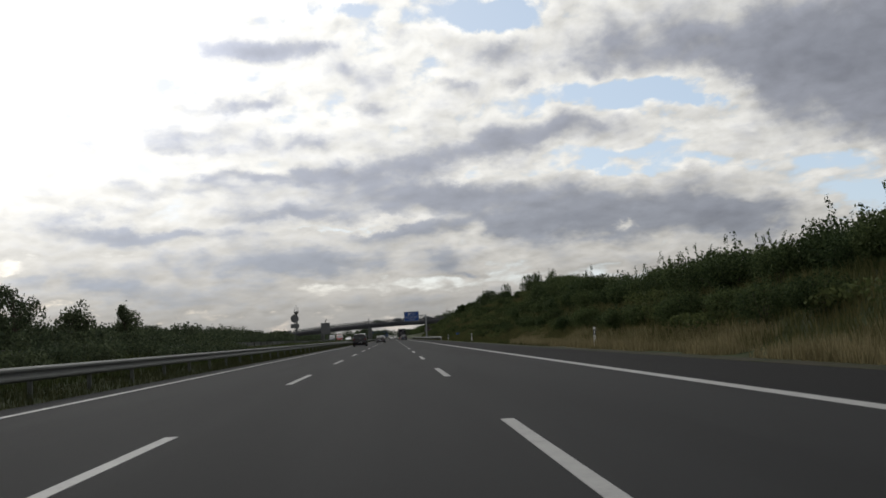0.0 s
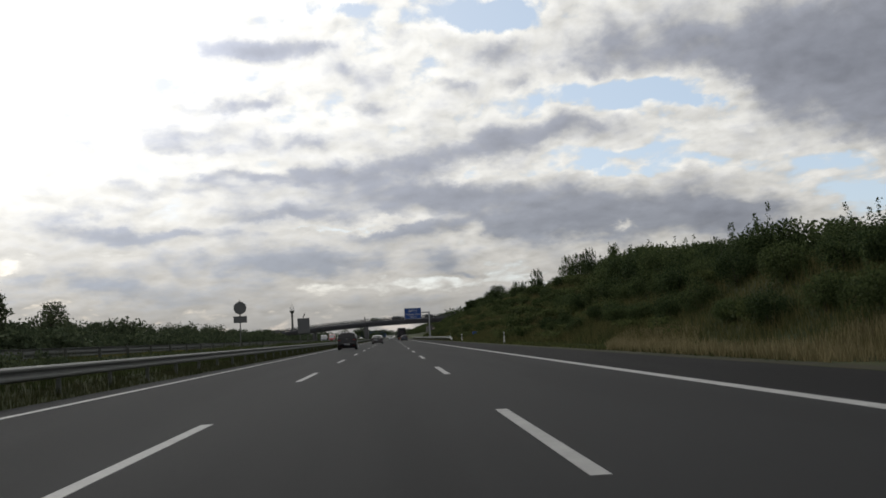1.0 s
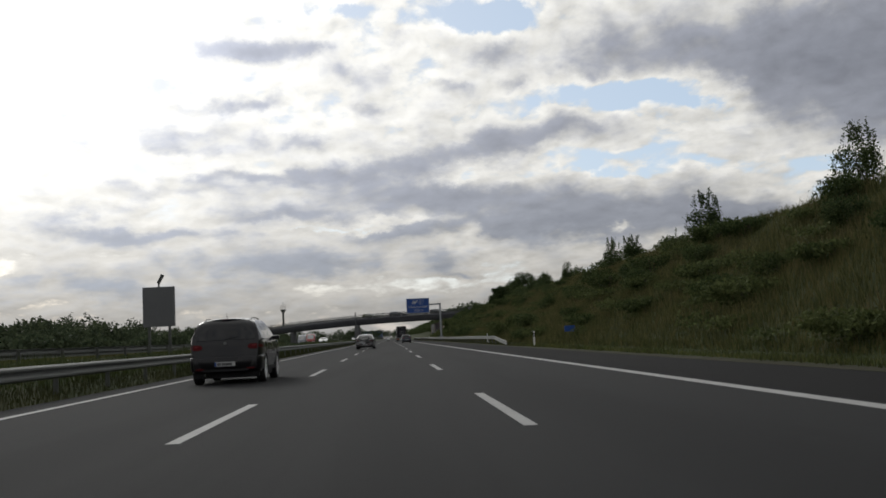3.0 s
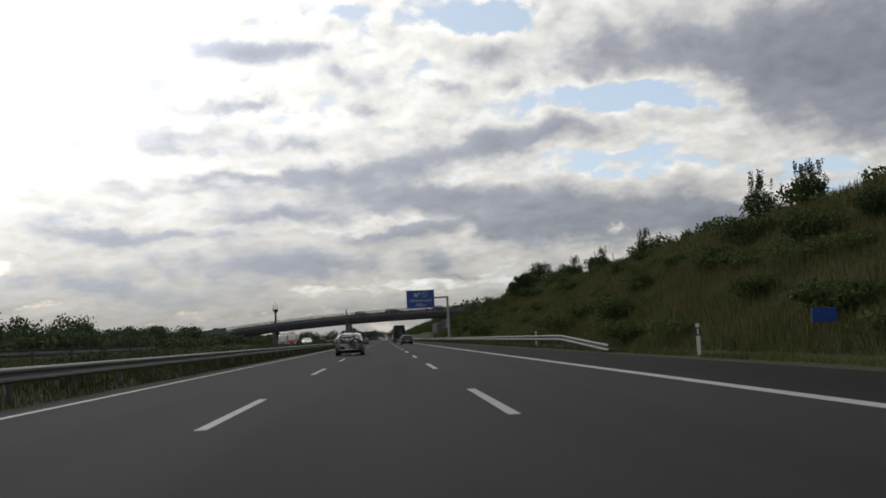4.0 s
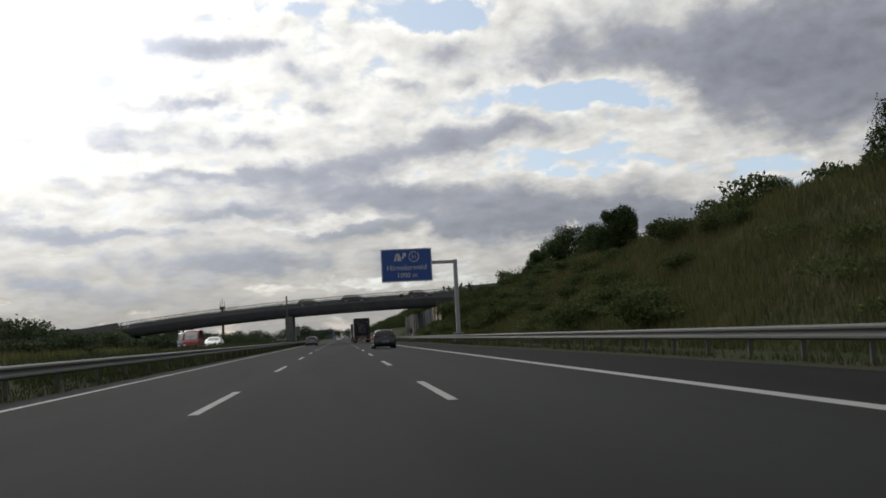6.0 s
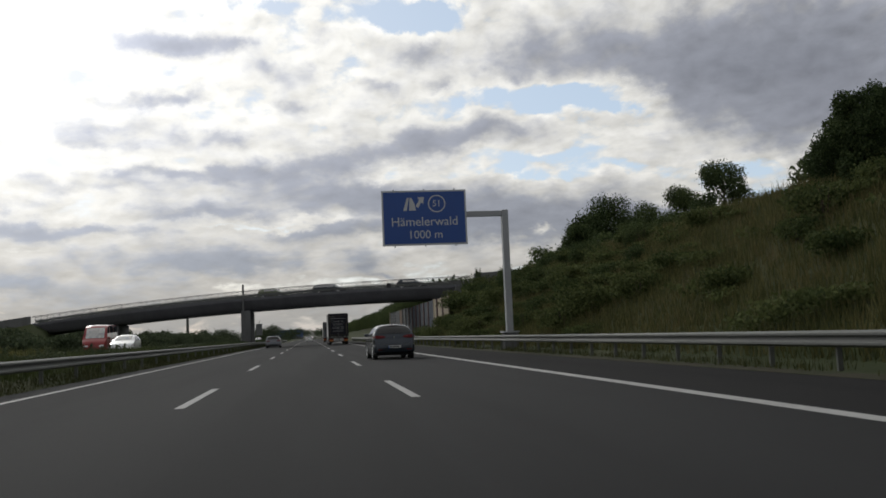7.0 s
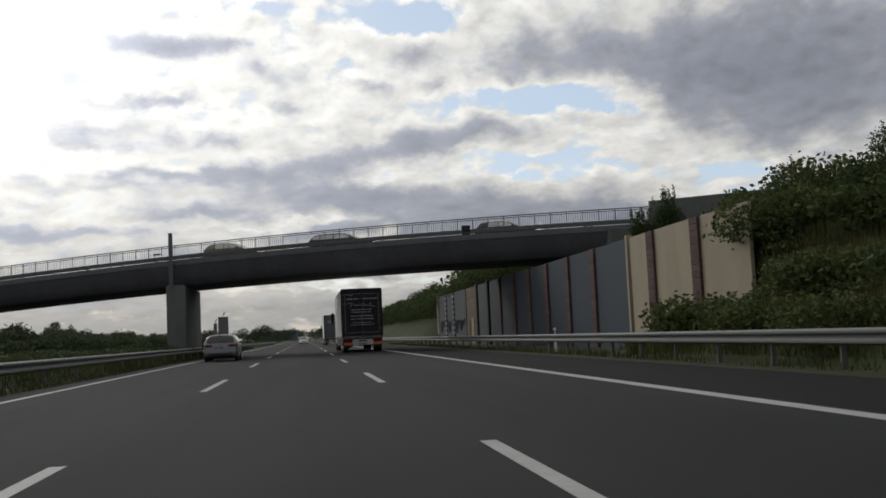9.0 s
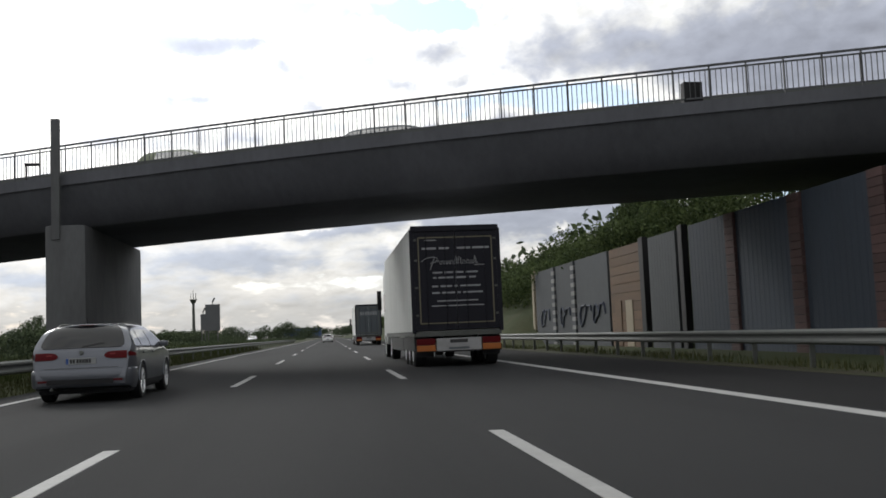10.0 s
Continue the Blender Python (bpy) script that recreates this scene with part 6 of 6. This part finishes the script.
def make_lorry(m, label, door, side, writing, group=""):
    t = thing("lorry", m, label, "lorry", group)
    w, top, floor, length = 1.275, 4.10, 1.04, 13.6
    part("trailer_side", boxed(-w, -w + 0.04, 0.06, length, floor, top - 0.10, bevel=0.01), side, t, "smooth pale tarpaulin side")
    part("trailer_side", boxed(w - 0.04, w, 0.06, length, floor, top - 0.10, bevel=0.01), side, t)
    part("roof", boxed(-w - 0.005, w + 0.005, 0.0, length + 0.02, top - 0.11, top, bevel=0.03), side, t)
    part("roof_rail", boxed(-w - 0.02, w + 0.02, -0.03, 0.12, top - 0.16, top + 0.01, bevel=0.02), curtain_dark, t)
    part("front_wall", boxed(-w + 0.04, w - 0.04, length - 0.06, length, floor, top - 0.1), side, t)
    for sign in (-1, 1):
        d = part("rear_door", boxed(min(0.006 * sign, sign * (w - 0.06)), max(0.006 * sign, sign * (w - 0.06)), 0.0, 0.05, floor + 0.02, top - 0.17, bevel=0.008), door, t, "dark rear door")
        part("corner_post", boxed(sign * w - 0.06, sign * w + 0.06, -0.02, 0.10, floor - 0.05, top - 0.1, bevel=0.012), curtain_dark, t)
        for x in (0.30, 0.86):
            part("lock_bar", tube(bmesh.new(), (sign * x, -0.022, floor + 0.06), (sign * x, -0.022, top - 0.22), 0.014, seg=6), curtain_dark, d)
        for z in (1.5, 2.3, 3.1, 3.7):
            part("hinge", boxed(sign * (w - 0.10) - 0.05, sign * (w - 0.10) + 0.05, -0.015, 0.0, z - 0.03, z + 0.03), zinc_dark, d)
        part("line", boxed(sign * 1.08 - 0.018, sign * 1.08 + 0.018, -0.006, 0.0, floor + 0.22, top - 0.34), ink_gold, d)
    for z in (floor + 0.22, top - 0.34):
        part("line", boxed(-1.08, 1.08, -0.008, -0.002, z - 0.018, z + 0.018), ink_gold, t)
    part("floor", boxed(-w, w, 0.0, length, floor - 0.16, floor, bevel=0.01), zinc_dark, t)
    for x in (-0.45, 0.45):
        part("chassis_beam", boxed(x - 0.06, x + 0.06, 0.3, length, 0.78, floor - 0.16), black_plastic, t)
    part("bumper", boxed(-w + 0.02, w - 0.02, 0.0, 0.12, 0.42, 0.60, bevel=0.015), black_plastic, t)
    board = part("lamp_board", boxed(-0.66, 0.66, -0.03, 0.02, 0.46, 0.82, bevel=0.01), plate_worn, t, "worn white board between the tail lamps")
    part("plate_bar", boxed(-0.26, 0.26, -0.036, -0.028, 0.68, 0.78), plate_ink, board)
    part("plate_bar", boxed(-0.30, 0.30, -0.036, -0.028, 0.50, 0.56), curtain_grey, board)
    for sign in (-1, 1):
        part("tail_light", boxed(sign * 0.96 - 0.27, sign * 0.96 + 0.27, -0.04, 0.03, 0.64, 0.82, bevel=0.012), tail_red, t, "red tail lamp")
        part("tail_light", boxed(sign * 0.96 - 0.27, sign * 0.96 + 0.27, -0.04, 0.03, 0.46, 0.63, bevel=0.012), tail_orange, t, "amber reflector panel")
        part("mud_flap", boxed(sign * 0.98 - 0.26, sign * 0.98 + 0.26, 0.22, 0.24, 0.30, 0.95), black_plastic, t)
        part("side_skirt", boxed(sign * (w - 0.02) - 0.02, sign * (w - 0.02) + 0.02, 4.5, 10.4, 0.42, floor - 0.17, bevel=0.01), black_plastic, t, "dark side skirt")
        part("side_skirt", boxed(sign * (w - 0.02) - 0.02, sign * (w - 0.02) + 0.02, 0.25, 4.4, 0.46, floor - 0.17, bevel=0.01), black_plastic, t)
    key = "lorry"
    if key not in WHEELS:
        WHEELS[key] = make_wheel_meshes(0.50, 0.34, 8)
    tyre, rim, back = WHEELS[key]
    for y in (1.1, 2.4, 3.7, 11.2, 14.9):
        for sign in (-1, 1):
            wl = part("wheel", tyre, None, t, "large black lorry tyre", at=pose(sign * (w - 0.19), y, 0.50, 0, 0, 0 if sign > 0 else 180))
            part("rim", rim, None, wl)
            part("hub_backing", back, None, wl)
    cab = part("cab", boxed(-1.24, 1.24, 13.85, 15.95, 0.55, 3.72, bevel=0.16), side, t, "pale tractor cab", smooth=True)
    part("cab_window", boxed(-1.252, -1.235, 14.7, 15.7, 2.0, 2.8, bevel=0.005), car_glass, cab)
    part("cab_window", boxed(1.235, 1.252, 14.7, 15.7, 2.0, 2.8, bevel=0.005), car_glass, cab)
    part("chassis", boxed(-0.5, 0.5, 10.0, 15.4, 0.6, 0.95), black_plastic, t)
    for sign in (-1, 1):
        part("mirror", boxed(sign * 1.44 - 0.10, sign * 1.44 + 0.10, 15.6, 15.72, 2.1, 2.95, bevel=0.03), black_plastic, cab)
    for rows, mat in writing:
        bars_of_writing(t, mat, rows, -0.002)
    return t


def scrawl(parent, x, z, width, height, mat):
    """A handwritten company mark: a tall first letter, then a running row of loops."""
    def stroke(points, r=0.013):
        part("script_mark", bent(bmesh.new(), [(x + width * u, -0.022, z + height * v) for u, v in points], r, 5), mat, parent, "pale handwritten script mark")

    stroke([(-0.40, -0.75), (-0.37, -0.2), (-0.345, 0.35), (-0.325, 0.75)])
    stroke([(-0.54, 0.35), (-0.46, 0.80), (-0.34, 0.95), (-0.26, 0.72), (-0.30, 0.30), (-0.39, 0.05)])
    u = -0.27
    for tall, w in ((0.50, 0.045), (0.42, 0.035), (0.46, 0.04), (0.40, 0.03), (0.48, 0.05), (1.05, 0.04), (0.95, 0.05), (0.44, 0.05), (0.50, 0.045), (0.42, 0.04), (0.98, 0.035)):
        stroke([(u, 0.28), (u + w * 0.4, tall), (u + w * 0.9, tall * 0.7), (u + w * 0.8, 0.0), (u + w * 1.25, -0.08), (u + w * 1.6, 0.20)], 0.011)
        u += w * 1.45
    stroke([(u - 0.05, -0.28), (u + 0.04, -0.20), (u + 0.12, -0.22)], 0.012)


def word_row(z, h, x0, widths, gap):
    rows, x = [], x0
    for w in widths:
        rows.append((x + w / 2, z, w, h))
        x += w + gap
    return rows


text_rows = word_row(3.44, 0.063, -0.98, (0.42, 0.30), 0.08) + word_row(3.44, 0.063, 0.05, (0.40, 0.50), 0.06)
text_rows += word_row(2.73, 0.052, -0.68, (0.28, 0.26, 0.24, 0.36), 0.06) + word_row(2.58, 0.052, -0.68, (0.10, 0.44, 0.34, 0.20), 0.06)
text_rows += word_row(2.33, 0.052, -0.72, (0.18, 0.34, 0.10, 0.60), 0.07) + word_row(2.14, 0.052, -0.72, (0.22, 0.38, 0.10, 0.58), 0.07)
text_rows += [(0.02, 1.90, 1.20, 0.035), (0.02, 1.76, 1.55, 0.03), (-0.72, 3.68, 0.34, 0.03)]
lorry = make_lorry(pose(3.57, 375.4, 0), "articulated lorry with pale sides and dark lettered rear doors", curtain_dark, curtain_pale, [(text_rows, ink_pale)], "lorries in the slow lane")
scrawl(lorry, -0.06, 2.98, 1.75, 0.22, ink_pale)
make_lorry(pose(3.85, 446, 0), "articulated lorry with grey lettered rear doors further ahead", curtain_grey, curtain_pale, [(word_row(3.20, 0.34, -0.82, (0.2, 0.14, 0.22, 0.22, 0.2, 0.2, 0.2), 0.06), ink_pale)], "lorries in the slow lane")
red = make_car("delivery_van", pose(-17.6, 333, 0.42, 0, 0, 180), "red van on the opposite carriageway", VAN, paint_red, "van", "oncoming traffic")
